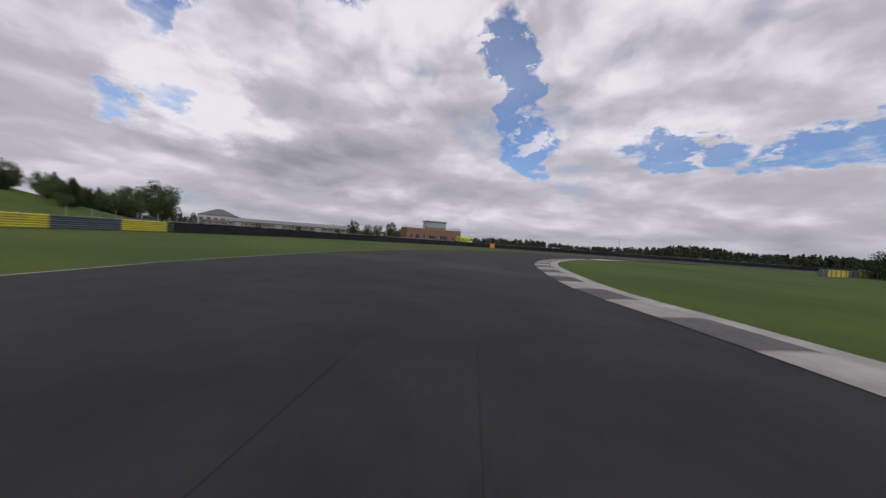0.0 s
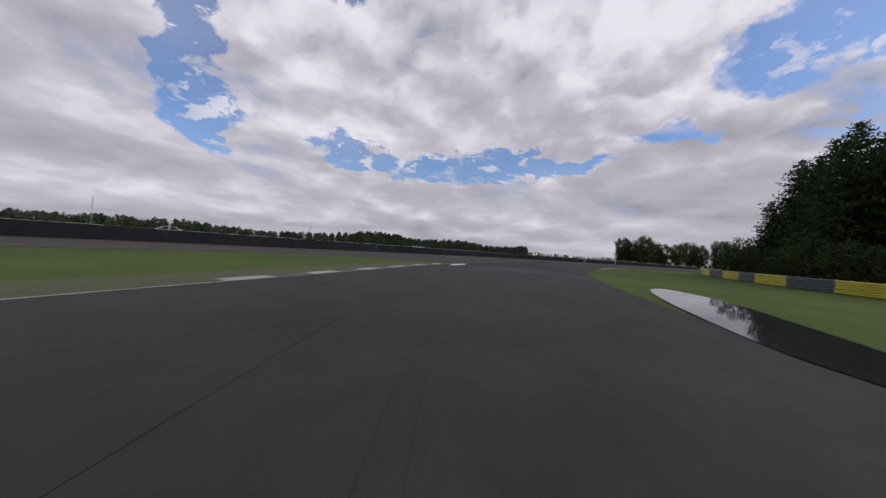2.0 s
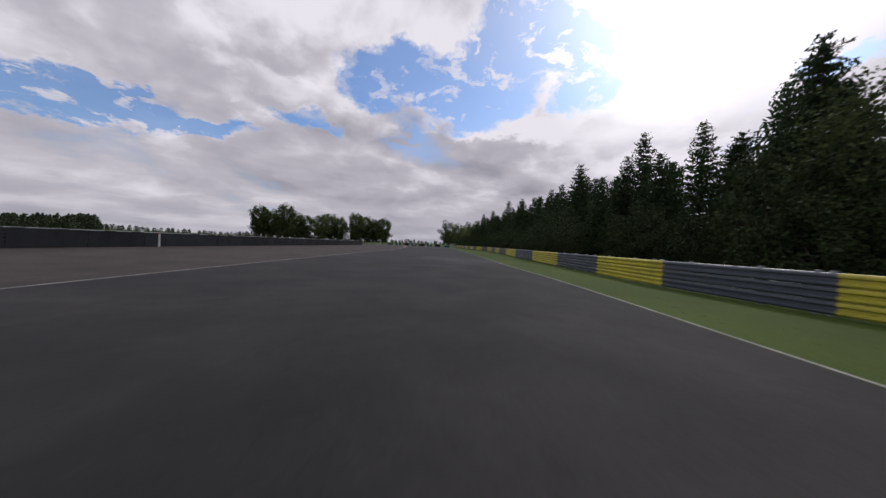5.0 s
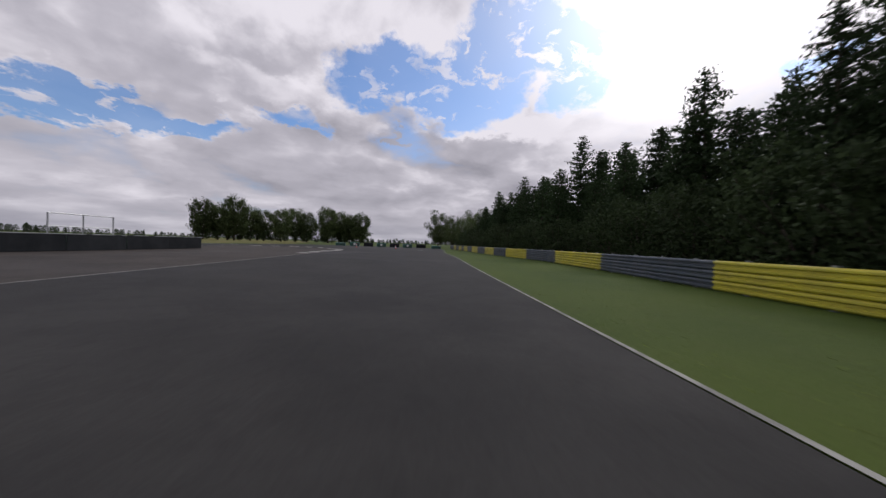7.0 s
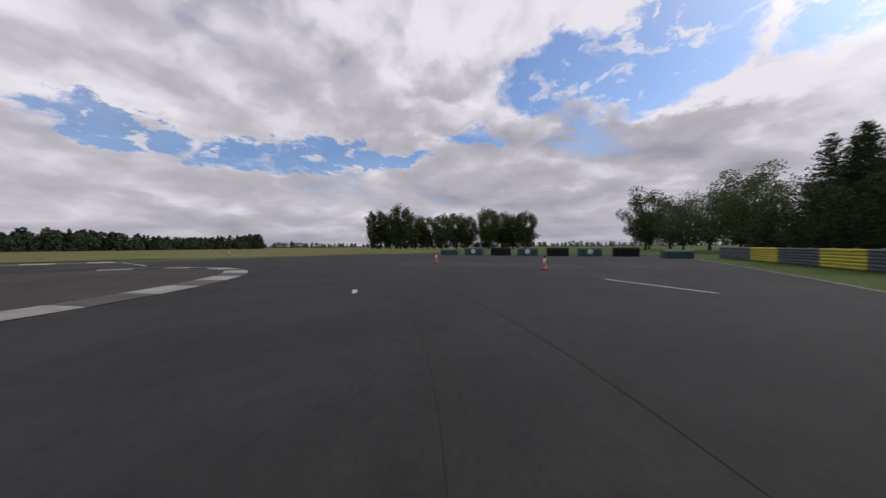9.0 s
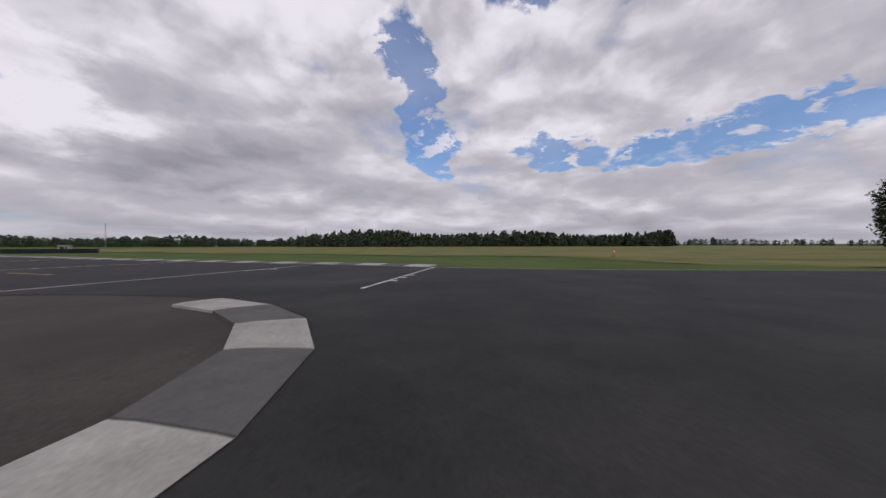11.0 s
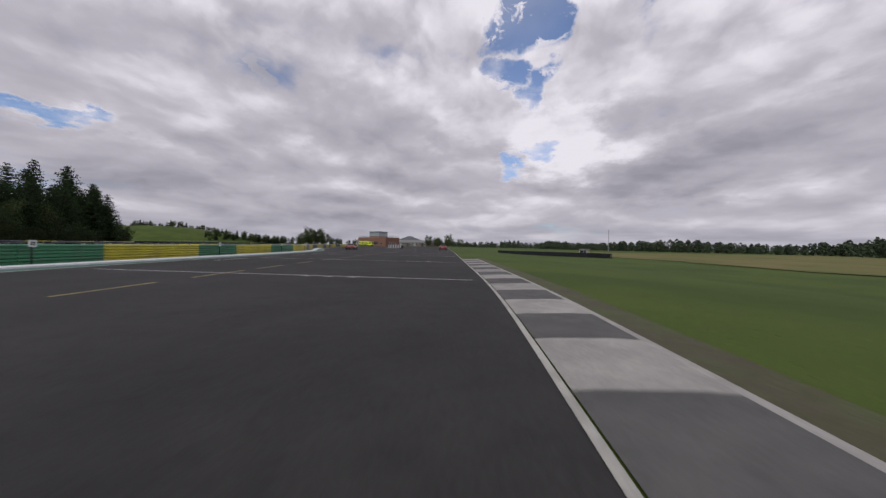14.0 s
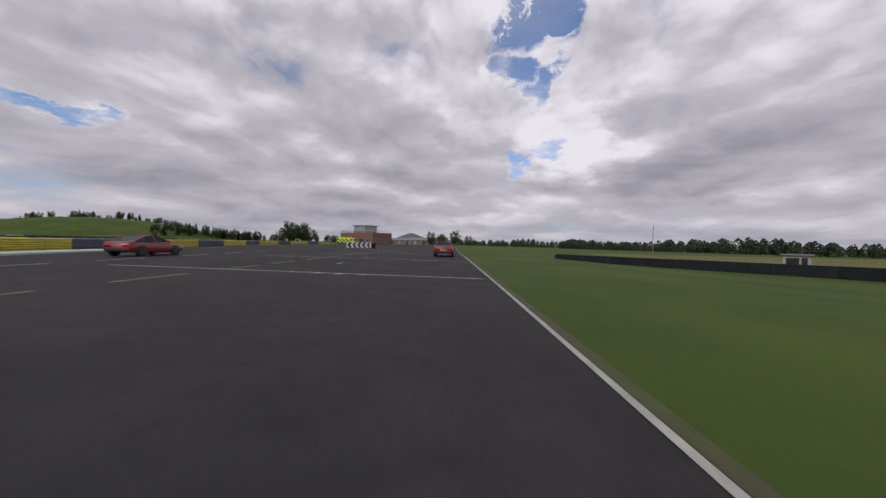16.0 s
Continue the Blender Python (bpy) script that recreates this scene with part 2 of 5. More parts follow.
def grass_material(name, a, b, dry, dry_amount):
    m = bpy.data.materials.new(name)
    m.use_nodes = True
    n = Nodes(m.node_tree)
    at = n.add("ShaderNodeTexCoord").outputs["Object"]
    col = n.mix(n.span(n.noise(at, 0.11, 5.0, 0.6), 0.36, 0.64), a, b)
    col = n.mix(n.span(n.noise(n.vec("ADD", at, (13.0, 4.0, 0.0)), 0.03, 6.0, 0.65), 0.45, 0.75, 0.0, dry_amount), col, dry)
    col = n.mix(n.span(n.noise(at, 2.2, 4.0, 0.65), 0.4, 0.75, 0.0, 0.25), col, dry)
    col = n.mix(0.4, col, n.mix(n.noise(at, 13.0, 5.0, 0.8), (0.0, 0.0, 0.0), (1.0, 1.0, 1.0)), "OVERLAY")
    p = n.add("ShaderNodeBsdfPrincipled", Base_Color=col, Roughness=0.9)
    p.inputs["Specular IOR Level"].default_value = 0.15
    bump = n.add("ShaderNodeBump", Strength=0.5, Distance=0.03, Height=n.noise(at, 14.0, 6.0, 0.8))
    n.tree.links.new(bump.outputs[0], p.inputs["Normal"])
    n.tree.links.new(p.outputs[0], n.tree.nodes.new("ShaderNodeOutputMaterial").inputs[0])
    return m


ASPHALT = asphalt_material("race asphalt", (0.0196, 0.0194, 0.0194), (0.0318, 0.0306, 0.0288), 0.5)
ASPHALT_OLD = asphalt_material("old concrete apron", (0.038, 0.033, 0.0295), (0.054, 0.046, 0.040), 0.25)
PATCH = asphalt_material("rubbered asphalt", (0.0192, 0.0190, 0.0188), (0.0312, 0.0300, 0.0278), 0.5)
GRASS = grass_material("mown grass", (0.044, 0.074, 0.0120), (0.067, 0.099, 0.0165), (0.080, 0.090, 0.028), 0.3)
MEADOW = grass_material("long dry grass", (0.150, 0.135, 0.046), (0.092, 0.108, 0.026), (0.19, 0.155, 0.065), 0.6)
VERGE = material("worn earth verge", (0.062, 0.050, 0.030), 0.95, second=(0.060, 0.075, 0.018), scale=1.1, grain=14, grain_amount=0.4, bump=0.6, bump_scale=14)
WHITE = material("worn white road paint", (0.62, 0.62, 0.60), 0.7, second=(0.33, 0.33, 0.32), scale=2.2, grain=24, grain_amount=0.4)
PAINT_WHITE = material("white kerb paint", (0.74, 0.75, 0.75), 0.6, second=(0.58, 0.58, 0.57), scale=1.2, grain=16, grain_amount=0.2)
EDGE_WHITE = material("dull white edge paint", (0.44, 0.43, 0.38), 0.75, second=(0.25, 0.24, 0.21), scale=1.8, grain=24, grain_amount=0.4)
FADED = material("faded white edge paint", (0.34, 0.34, 0.31), 0.8, second=(0.12, 0.12, 0.11), scale=1.6, grain=24, grain_amount=0.4)
YELLOW_LINE = material("worn yellow road paint", (0.38, 0.31, 0.11), 0.75, second=(0.11, 0.10, 0.06), scale=2.5, grain=24, grain_amount=0.4)
GREEN_PAINT = material("worn green road paint", (0.035, 0.115, 0.085), 0.75, second=(0.06, 0.13, 0.10), scale=1.4, grain=20, grain_amount=0.4)
CONCRETE = material("pale kerb concrete", (0.36, 0.345, 0.315), 0.85, second=(0.22, 0.21, 0.19), scale=1.3, grain=22, grain_amount=0.35, bump=0.3, by_object=0.14)
CONCRETE_DARK = material("dark kerb concrete", (0.062, 0.061, 0.058), 0.88, second=(0.095, 0.091, 0.084), scale=1.5, grain=22, grain_amount=0.35, bump=0.3, by_object=0.14)
YELLOW = material("yellow barrier paint", (0.56, 0.50, 0.035), 0.5, second=(0.40, 0.35, 0.05), scale=1.2, grain=9, grain_amount=0.25, by_object=0.06)
SLATE = material("blue grey barrier paint", (0.060, 0.078, 0.100), 0.5, second=(0.085, 0.095, 0.11), scale=1.2, grain=9, grain_amount=0.25, by_object=0.08)
GREEN = material("green barrier paint", (0.045, 0.22, 0.10), 0.5, second=(0.06, 0.16, 0.09), scale=1.2, grain=9, grain_amount=0.25, by_object=0.06)
STEEL = material("galvanised steel", (0.42, 0.43, 0.44), 0.45, 0.8, scale=4, grain=30)
RUBBER = material("black tyre rubber", (0.022, 0.022, 0.025), 0.75, second=(0.045, 0.044, 0.045), scale=2.0, grain=18, grain_amount=0.3, by_object=0.25)
BELT = material("black rubber belting", (0.011, 0.013, 0.016), 0.85, second=(0.020, 0.022, 0.025), scale=0.7, grain=12, grain_amount=0.3, by_object=0.2, specular=0.2)
GREEN_BELT = material("green rubber belting", (0.024, 0.105, 0.078), 0.6, second=(0.035, 0.075, 0.062), scale=0.9, grain=12, grain_amount=0.3)
BARK = material("bark", (0.075, 0.058, 0.042), 0.9, second=(0.045, 0.037, 0.028), scale=3.0, grain=22, grain_amount=0.4, bump=0.5, bump_scale=20)
FIR = material("conifer needles", (0.042, 0.068, 0.029), 0.75, second=(0.028, 0.046, 0.022), scale=0.6, by_object=0.25, by_island=0.22, trans=0.24, specular=0.12)
# leaf colour raised to carry the backlit haze over the tall row
LEAF = material("broad leaves", (0.090, 0.116, 0.048), 0.65, second=(0.060, 0.086, 0.036), scale=0.6, by_object=0.22, by_island=0.22, trans=0.34, specular=0.15)
# darker copy of LEAF: the shade below the wood is put into its colour
SHADED_LEAF = material("shaded undergrowth leaves", (0.046, 0.066, 0.030), 0.75, second=(0.032, 0.048, 0.022), scale=0.6, by_object=0.2, by_island=0.2, trans=0.16, specular=0.1)
# far leaves are paler and bluer: haze is mixed into the colour
FAR_LEAF = material("distant foliage with haze in its colour", (0.070, 0.092, 0.054), 0.9, second=(0.052, 0.070, 0.046), scale=0.05, amount=0.7, by_island=0.12, specular=0.15)
BRICK = material("orange brick", (0.215, 0.105, 0.070), 0.85, second=(0.185, 0.095, 0.065), scale=0.8, grain=20, grain_amount=0.3, bump=0.25)
RENDER_WALL = material("pale rendered wall", (0.42, 0.38, 0.33), 0.85, second=(0.35, 0.32, 0.28), scale=0.5, grain=14)
TAN = material("tan panel wall", (0.19, 0.155, 0.115), 0.8, second=(0.15, 0.125, 0.10), scale=0.5, grain=14)
ROOF = material("grey slate roof", (0.115, 0.118, 0.13), 0.75, second=(0.085, 0.088, 0.098), scale=0.8, grain=10, grain_amount=0.3)
ROOF_PALE = material("pale sheet roof", (0.205, 0.21, 0.205), 0.7, second=(0.155, 0.16, 0.155), scale=0.4, grain=9)
FRAME_WHITE = material("white window frame", (0.72, 0.72, 0.70), 0.5, scale=2.0)
FRAME_GREY = material("grey painted metal", (0.30, 0.32, 0.33), 0.5, scale=2.0)
GLASS = glass_material("dark window glass")
CABIN_GLASS = glass_material("blue green window glass", (0.27, 0.32, 0.325), 0.08)
RED = material("dark red car paint", (0.165, 0.006, 0.010), 0.3, 0.0, second=(0.14, 0.006, 0.009), scale=0.5, grain_amount=0.04, coat=0.7)
RED_BRIGHT = material("faded red car paint", (0.20, 0.018, 0.018), 0.4, second=(0.165, 0.014, 0.014), scale=0.5, grain_amount=0.05, coat=0.4)
BLACK_PLASTIC = material("black plastic", (0.018, 0.018, 0.02), 0.6, scale=4)
SILVER = material("silver car paint", (0.55, 0.56, 0.58), 0.3, 0.3, scale=1, coat=0.8, grain_amount=0.05)
DARK_PAINT = material("dark grey car paint", (0.035, 0.038, 0.045), 0.3, scale=1, coat=1.0, grain_amount=0.05)
WHITE_PAINT = material("white vehicle paint", (0.74, 0.74, 0.73), 0.35, scale=1, coat=0.6, grain_amount=0.05)
HIVIS = material("fluorescent yellow panel", (0.66, 0.78, 0.05), 0.5, second=(0.56, 0.66, 0.05), scale=1, grain_amount=0.1)
TAIL = material("red lamp lens", (0.42, 0.01, 0.01), 0.15, scale=6, coat=1.0)
RIM = material("silver alloy rim", (0.45, 0.46, 0.47), 0.35, 0.7, scale=5)
PLATE = material("yellow plate", (0.70, 0.52, 0.03), 0.5, scale=5)
ORANGE = material("orange board", (0.72, 0.19, 0.03), 0.6, second=(0.62, 0.16, 0.03), scale=1.5)
CONE_ORANGE = material("orange red cone plastic", (0.52, 0.045, 0.025), 0.5, second=(0.42, 0.04, 0.03), scale=5)
GRIME = asphalt_material("oil stained concrete", (0.022, 0.021, 0.021), (0.034, 0.032, 0.030), 0.3)
BLADE = material("grass blades", (0.105, 0.165, 0.024), 0.8, second=(0.13, 0.165, 0.035), scale=0.3, by_island=0.2, trans=0.5, specular=0.15)
WATER = glass_material("standing water", (0.030, 0.030, 0.032), 0.04)
# ---- geometry helpers ----
def finish(name, bm, mat, parent=None, label="", smooth=False):
    me = bpy.data.meshes.new(name)
    bm.to_mesh(me)
    bm.free()
    for m in mat if isinstance(mat, (list, tuple)) else [mat]:
        me.materials.append(m)
    if smooth:
        me.shade_smooth()
    ob = new(name, me)
    if parent:
        ob.parent = parent
    if label:
        ob["label"] = label
    return ob


def part(name, bm, mat, parent, label="", smooth=False):
    return finish(name, bm, mat, parent, label, smooth)


def thing(name, label, category, group="", m=None, kind=""):
    ob = tagged(new(name), label, category, group, kind)
    if m is not None:
        ob.matrix_basis = m
    return ob


def box(bm, x0, x1, y0, y1, z0, z1, m=None, bevel=0.0):
    v = [bm.verts.new((x, y, z)) for x in (x0, x1) for y in (y0, y1) for z in (z0, z1)]
    fs = [bm.faces.new([v[i] for i in f]) for f in ((0, 1, 3, 2), (4, 6, 7, 5), (0, 4, 5, 1), (2, 3, 7, 6), (0, 2, 6, 4), (1, 5, 7, 3))]
    if bevel:
        bmesh.ops.bevel(bm, geom=list({e for f in fs for e in f.edges}), offset=bevel, segments=2, affect="EDGES", profile=0.5)
    if m is not None:
        bmesh.ops.transform(bm, matrix=m, verts=v if not bevel else bm.verts[:])
    return v


def made_box(*a, **k):
    bm = bmesh.new()
    box(bm, *a, **k)
    return bm


def tube(bm, a, b, r0, r1, sides=8):
    a, b = Vector(a), Vector(b)
    q = (b - a).to_track_quat("Z", "Y").to_matrix()
    rings = [[bm.verts.new(p + q @ Vector((math.cos(t) * r, math.sin(t) * r, 0))) for t in (2 * math.pi * i / sides for i in range(sides))] for p, r in ((a, r0), (b, r1))]
    for i in range(sides):
        j = (i + 1) % sides
        bm.faces.new((rings[0][i], rings[0][j], rings[1][j], rings[1][i]))
    bm.faces.new(rings[0][::-1])
    bm.faces.new(rings[1])


def spun(bm, profile, sides=24, m=None):
    """A body of revolution round z from (radius, height) pairs."""
    rings = [[bm.verts.new((math.cos(2 * math.pi * i / sides) * r, math.sin(2 * math.pi * i / sides) * r, z)) for i in range(sides)] for r, z in profile]
    for a, b in zip(rings, rings[1:]):
        for i in range(sides):
            j = (i + 1) % sides
            bm.faces.new((a[i], a[j], b[j], b[i]))
    bm.faces.new(rings[0][::-1])
    bm.faces.new(rings[-1])
    if m is not None:
        bmesh.ops.transform(bm, matrix=m, verts=[v for ring in rings for v in ring])


def smooth_line(pts, step=2.0):
    """A Catmull-Rom curve through points, at about even steps."""
    p = [Vector(q).to_2d() for q in pts]
    p = [p[0] * 2 - p[1]] + p + [p[-1] * 2 - p[-2]]
    out = []
    for a, b, c, d in zip(p, p[1:], p[2:], p[3:]):
        n = max(1, round((c - b).length / step))
        for i in range(n):
            t = i / n
            out.append(0.5 * ((2 * b) + (c - a) * t + (2 * a - 5 * b + 4 * c - d) * t * t + (3 * b - a - 3 * c + d) * t ** 3))
    return out + [p[-2]]


def sides_of(line):
    """The unit normals to the right along a line."""
    out = []
    for i in range(len(line)):
        d = (line[min(i + 1, len(line) - 1)] - line[max(i - 1, 0)]).normalized()
        out.append(Vector((d.y, -d.x)))
    return out


def ribbon(bm, line, a, b, z0, z1=None):
    n = sides_of(line)
    z1 = z0 if z1 is None else z1
    rows = [(bm.verts.new((*(p + s * a), z0)), bm.verts.new((*(p + s * b), z1))) for p, s in zip(line, n)]
    for (p, q), (r, s) in zip(rows, rows[1:]):
        bm.faces.new((p, r, s, q) if b < a else (p, q, s, r))


def dashes(bm, line, a, b, z, on, off, start=0.0):
    """Short painted strokes along a line."""
    total, piece = 0.0, []
    for p, q in zip(line, line[1:]):
        if (total + start) % (on + off) < on:
            piece += [p, q] if not piece else [q]
        elif piece:
            ribbon(bm, piece, a, b, z)
            piece = []
        total += (q - p).length
    if len(piece) > 1:
        ribbon(bm, piece, a, b, z)


def area(bm, outline, z):
    from mathutils.geometry import tessellate_polygon
    vs = [bm.verts.new((*p, z)) for p in outline]
    for t in tessellate_polygon([[Vector((*p, 0)) for p in outline]]):
        f = bm.faces.new([vs[i] for i in t])
        f.normal_update()
        if f.normal.z < 0:
            f.normal_flip()


def along(line, step, start=0.0):
    """Points at even steps along a line, with headings in radians."""
    out, left = [], start
    for p, q in zip(line, line[1:]):
        d, at = (q - p).length, left
        while at < d:
            out.append((p + (q - p) * (at / d), math.atan2((q - p).y, (q - p).x)))
            at += step
        left = at - d
    return out


# ---- plan ----
EDGE_RIGHT = [(3.0, -60), (4.2, -10), (4.2, 5), (3.9, 10), (4.5, 15), (6.2, 23), (9, 30), (13.2, 37), (18.8, 43.8), (26, 50.2), (36, 56.6), (46, 61.2), (58, 65.3), (70, 67.3), (80, 68.3), (87, 68.0), (102, 64.8), (119, 58.7), (128, 55.8), (150, 48.3), (174.7, 40.2), (187, 36.0), (201.6, 31.6), (214, 26.8), (236, 19.5)]
EDGE_LEFT = [(-7.0, -60), (-7.6, 2), (-7.8, 10), (-6.2, 22), (-2.4, 34), (2.6, 44.5), (8, 51.5), (13.8, 57.5), (20, 61.5), (27.5, 65.0), (34, 67.6), (42.5, 71), (47.3, 72.6), (56.6, 75.4), (66, 78), (74, 79.6), (84, 80), (95, 78.4), (105, 75.9), (119, 71.8), (138, 65.2), (160, 57), (187, 49.2)]
NOSE = [(187, 49.2), (194.4, 47.4), (200, 45.4), (205, 45.1), (209.2, 46.1), (213, 47.9), (215.8, 50.6), (216.8, 54.0), (215.4, 57.2), (211.6, 59.2), (207.5, 60.0), (203, 60.9), (198, 62.2)]
HOME_LEFT = [(198, 62.2), (195.4, 64.6), (190, 68.0), (180, 72.6), (170, 77.6), (160, 82.9), (150, 87.9), (140, 91.6), (130, 93.7), (122, 95.2), (110, 98.8), (90, 105.4), (60, 118), (20, 142), (-60, 196)]
HOME_RIGHT = [(240, 58.5), (228, 62.2), (224.4, 63.9), (220.6, 65.9), (217.5, 68.2), (211.5, 71.7), (206, 75.0), (198.4, 79.9), (188.5, 86.9), (175.8, 94.9), (166.8, 100.5), (146.9, 112.9), (110.3, 135.2), (82.5, 152.6), (20, 191.7), (-60, 241.7)]
WALL_LINE = [(-26.8, 31.5), (-25.4, 38.5), (-20.6, 48.5), (-9, 64), (6, 80), (24, 90), (45, 93), (70, 93), (92, 92.2), (113, 87.2), (138, 79.8), (156, 73.6), (172, 67.4), (184, 63.0), (196.5, 58.8)]
BARRIER_RIGHT = [(47, 41.5), (60, 48.0), (72, 53.2), (86, 56.6), (100, 57.4), (115, 55.8), (124, 53.0), (140, 46.6), (160, 38.4), (180, 30.4), (192, 28.0), (206, 24.6), (222, 20.6), (234, 17.4)]
BARRIER_HOME = [(197.4, 60.9), (194.4, 62.9), (190, 65.5), (180, 70.1), (170, 75.1), (160, 80.4), (150, 85.4), (141, 88.7), (130, 91.2), (122, 92.7), (110, 96.3), (92, 102.0), (76, 106.5), (56, 115.0), (30, 130.0)]
LINES = {k: smooth_line(v, 1.5) for k, v in dict(edge_right=EDGE_RIGHT, edge_left=EDGE_LEFT, nose=NOSE, home_left=HOME_LEFT, home_right=HOME_RIGHT, wall=WALL_LINE, barrier_right=BARRIER_RIGHT, barrier_home=BARRIER_HOME).items()}


# ---- ground and road ----
def mound(x, y):
    """Height of the grass bank, west of the bend."""
    a, b = (x + 118) / 64, (y - 24) / 78
    return 12.5 * max(0.0, 1 - a * a - b * b) ** 1.3


def ground_height(x, y):
    """The infield falls away by about a metre north of the straight."""
    s = (x - 146.9) * 0.52 + (y - 112.7) * 0.854
    t = min(1.0, max(0.0, (s - 4.0) / 18.0))
    return mound(x, y) - 1.05 * t * t * (3 - 2 * t)


def on_ground(x, y):
    """The height of the ground sheet itself, between its six metre posts."""
    i, j = (x + 260) // 6 * 6 - 260, (y + 260) // 6 * 6 - 260
    u, v = (x - i) / 6, (y - j) / 6
    a, b, c, d = ground_height(i, j), ground_height(i + 6, j), ground_height(i, j + 6), ground_height(i + 6, j + 6)
    return a * (1 - u) * (1 - v) + b * u * (1 - v) + c * (1 - u) * v + d * u * v


def build_ground():
    ticks = [-4200, -2400, -1300, -800, -500, -340] + list(range(-260, 320, 6)) + [340, 420, 560, 800, 1300, 2400, 4200]
    bm = bmesh.new()
    g = [[bm.verts.new((x, y, ground_height(x, y))) for y in ticks] for x in ticks]
    for i in range(len(ticks) - 1):
        for j in range(len(ticks) - 1):
            bm.faces.new((g[i][j], g[i + 1][j], g[i + 1][j + 1], g[i][j + 1]))
    tagged(finish("ground", bm, GRASS, smooth=True), "mown green grass over flat airfield ground", "grass", kind="structure")


def build_road():
    bm = bmesh.new()
    right, left = LINES["edge_right"], LINES["edge_left"]
    cut = next(i for i, p in enumerate(left) if p.x > 49)
    outline = right + [Vector(p) for p in ((243, 18), (247, 34), (246, 50))] + LINES["home_right"] + LINES["home_left"][::-1] + LINES["nose"][::-1] + left[cut:][::-1] + left[:cut][::-1]
    area(bm, outline, 0.02)
    tagged(finish("road", bm, ASPHALT), "dark grey race track asphalt with damp worn patches", "asphalt", kind="structure")
    # paved apron between the outward track and the wall, and inside the hairpin
    bm = bmesh.new()
    wall = LINES["wall"]
    first = next(i for i, p in enumerate(wall) if p.x > 2)
    apron = [Vector((40, 81)), Vector((50.5, 74.2))] + [p + Vector((0, 0.1)) for p in left[cut + 1:]] + LINES["nose"] + [Vector((190, 62.6)), Vector((180, 66.4)), Vector((172, 69))] + wall[first:][::-1] + [Vector((14, 77))]
    area(bm, apron, 0.012)
    ribbon(bm, [p for p in LINES["home_left"] if p.x > 40], -3.4, 0.02, 0.008)
    tagged(finish("pavement", bm, ASPHALT_OLD), "brownish grey old concrete apron beside the track", "concrete apron", kind="structure")
    bm = bmesh.new()
    for x0, x1, y0, y1, step in ((250, 640, 60, 330, 9.75),):
        nx, ny = round((x1 - x0) / step), round((y1 - y0) / step)
        g = [[bm.verts.new((x0 + step * i + 2 * math.sin(j * 0.9), y0 + step * j + 3 * math.sin(i * 0.7), ground_height(x0 + step * i, y0 + step * j) + 0.05)) for j in range(ny + 1)] for i in range(nx + 1)]
        for i in range(nx):
            for j in range(ny):
                bm.faces.new((g[i][j], g[i + 1][j], g[i + 1][j + 1], g[i][j + 1]))
    # the field beside the straight, from behind the infield tyre wall to the wood
    ahead, aside = Vector((-0.854, 0.52)), Vector((0.52, 0.854))
    g = [[bm.verts.new((*q, ground_height(*q) + 0.09)) for q in (Vector((146.9, 112.9)) + ahead * (-150 + 6 * i) + aside * (39 + 6 * j + 1.6 * math.sin(i * 0.8) + math.sin(i * 2.3)) for j in range(24))] for i in range(42)]
    for a, b in zip(g, g[1:]):
        for j in range(23):
            bm.faces.new((a[j], a[j + 1], b[j + 1], b[j]))
    bmesh.ops.recalc_face_normals(bm, faces=bm.faces[:])
    if sum(f.normal.z for f in bm.faces) < 0:
        bmesh.ops.reverse_faces(bm, faces=bm.faces[:])
    tagged(finish("meadow", bm, MEADOW), "long dry yellow grass field beyond the mown verge", "meadow", kind="structure")


def build_markings():
    bm = bmesh.new()
    ribbon(bm, LINES["home_right"], 0.0, 0.08, 0.026)
    ribbon(bm, [p for p in LINES["home_left"] if p.x > 100], 0.05, 0.20, 0.027)
    tagged(finish("edge_line", bm, EDGE_WHITE), "thin worn white painted track edge lines", "road line", kind="structure")
    bm = bmesh.new()
    ribbon(bm, [p for p in LINES["edge_right"] if p.x > 88], 0.02, 0.09, 0.026)
    ribbon(bm, LINES["edge_left"], -0.045, 0.045, 0.026)
    tagged(finish("faded_edge_line", bm, FADED), "faded narrow white line along the grass edge", "road line", kind="structure")
    bm = bmesh.new()
    ribbon(bm, [p for p in LINES["home_left"] if p.x > 112], -1.0, 0.05, 0.027)
    tagged(finish("green_run_off", bm, GREEN_PAINT), "dull green painted strip along the pit wall", "painted strip", kind="structure")
    bm = bmesh.new()
    rim = [p for p in LINES["home_left"] if p.x > 112]
    ribbon(bm, rim, -1.01, -1.0, 0.10, 0.012)
    ribbon(bm, rim, -1.65, -1.01, 0.13, 0.10)
    ribbon(bm, rim, -1.66, -1.65, 0.012, 0.13)
    tagged(finish("white_run_off_kerb", bm, PAINT_WHITE), "broad white painted kerb below the pit wall", "kerb", kind="structure")


GRID = [(221.0, 65.8), (214.6, 68.9), (206.1, 74.6), (196.2, 81.2), (186.2, 88.0), (176.2, 94.3), (166.0, 100.7), (156.0, 107.0), (146.5, 112.9), (137.3, 118.7), (127.5, 124.7), (117.6, 130.8)]


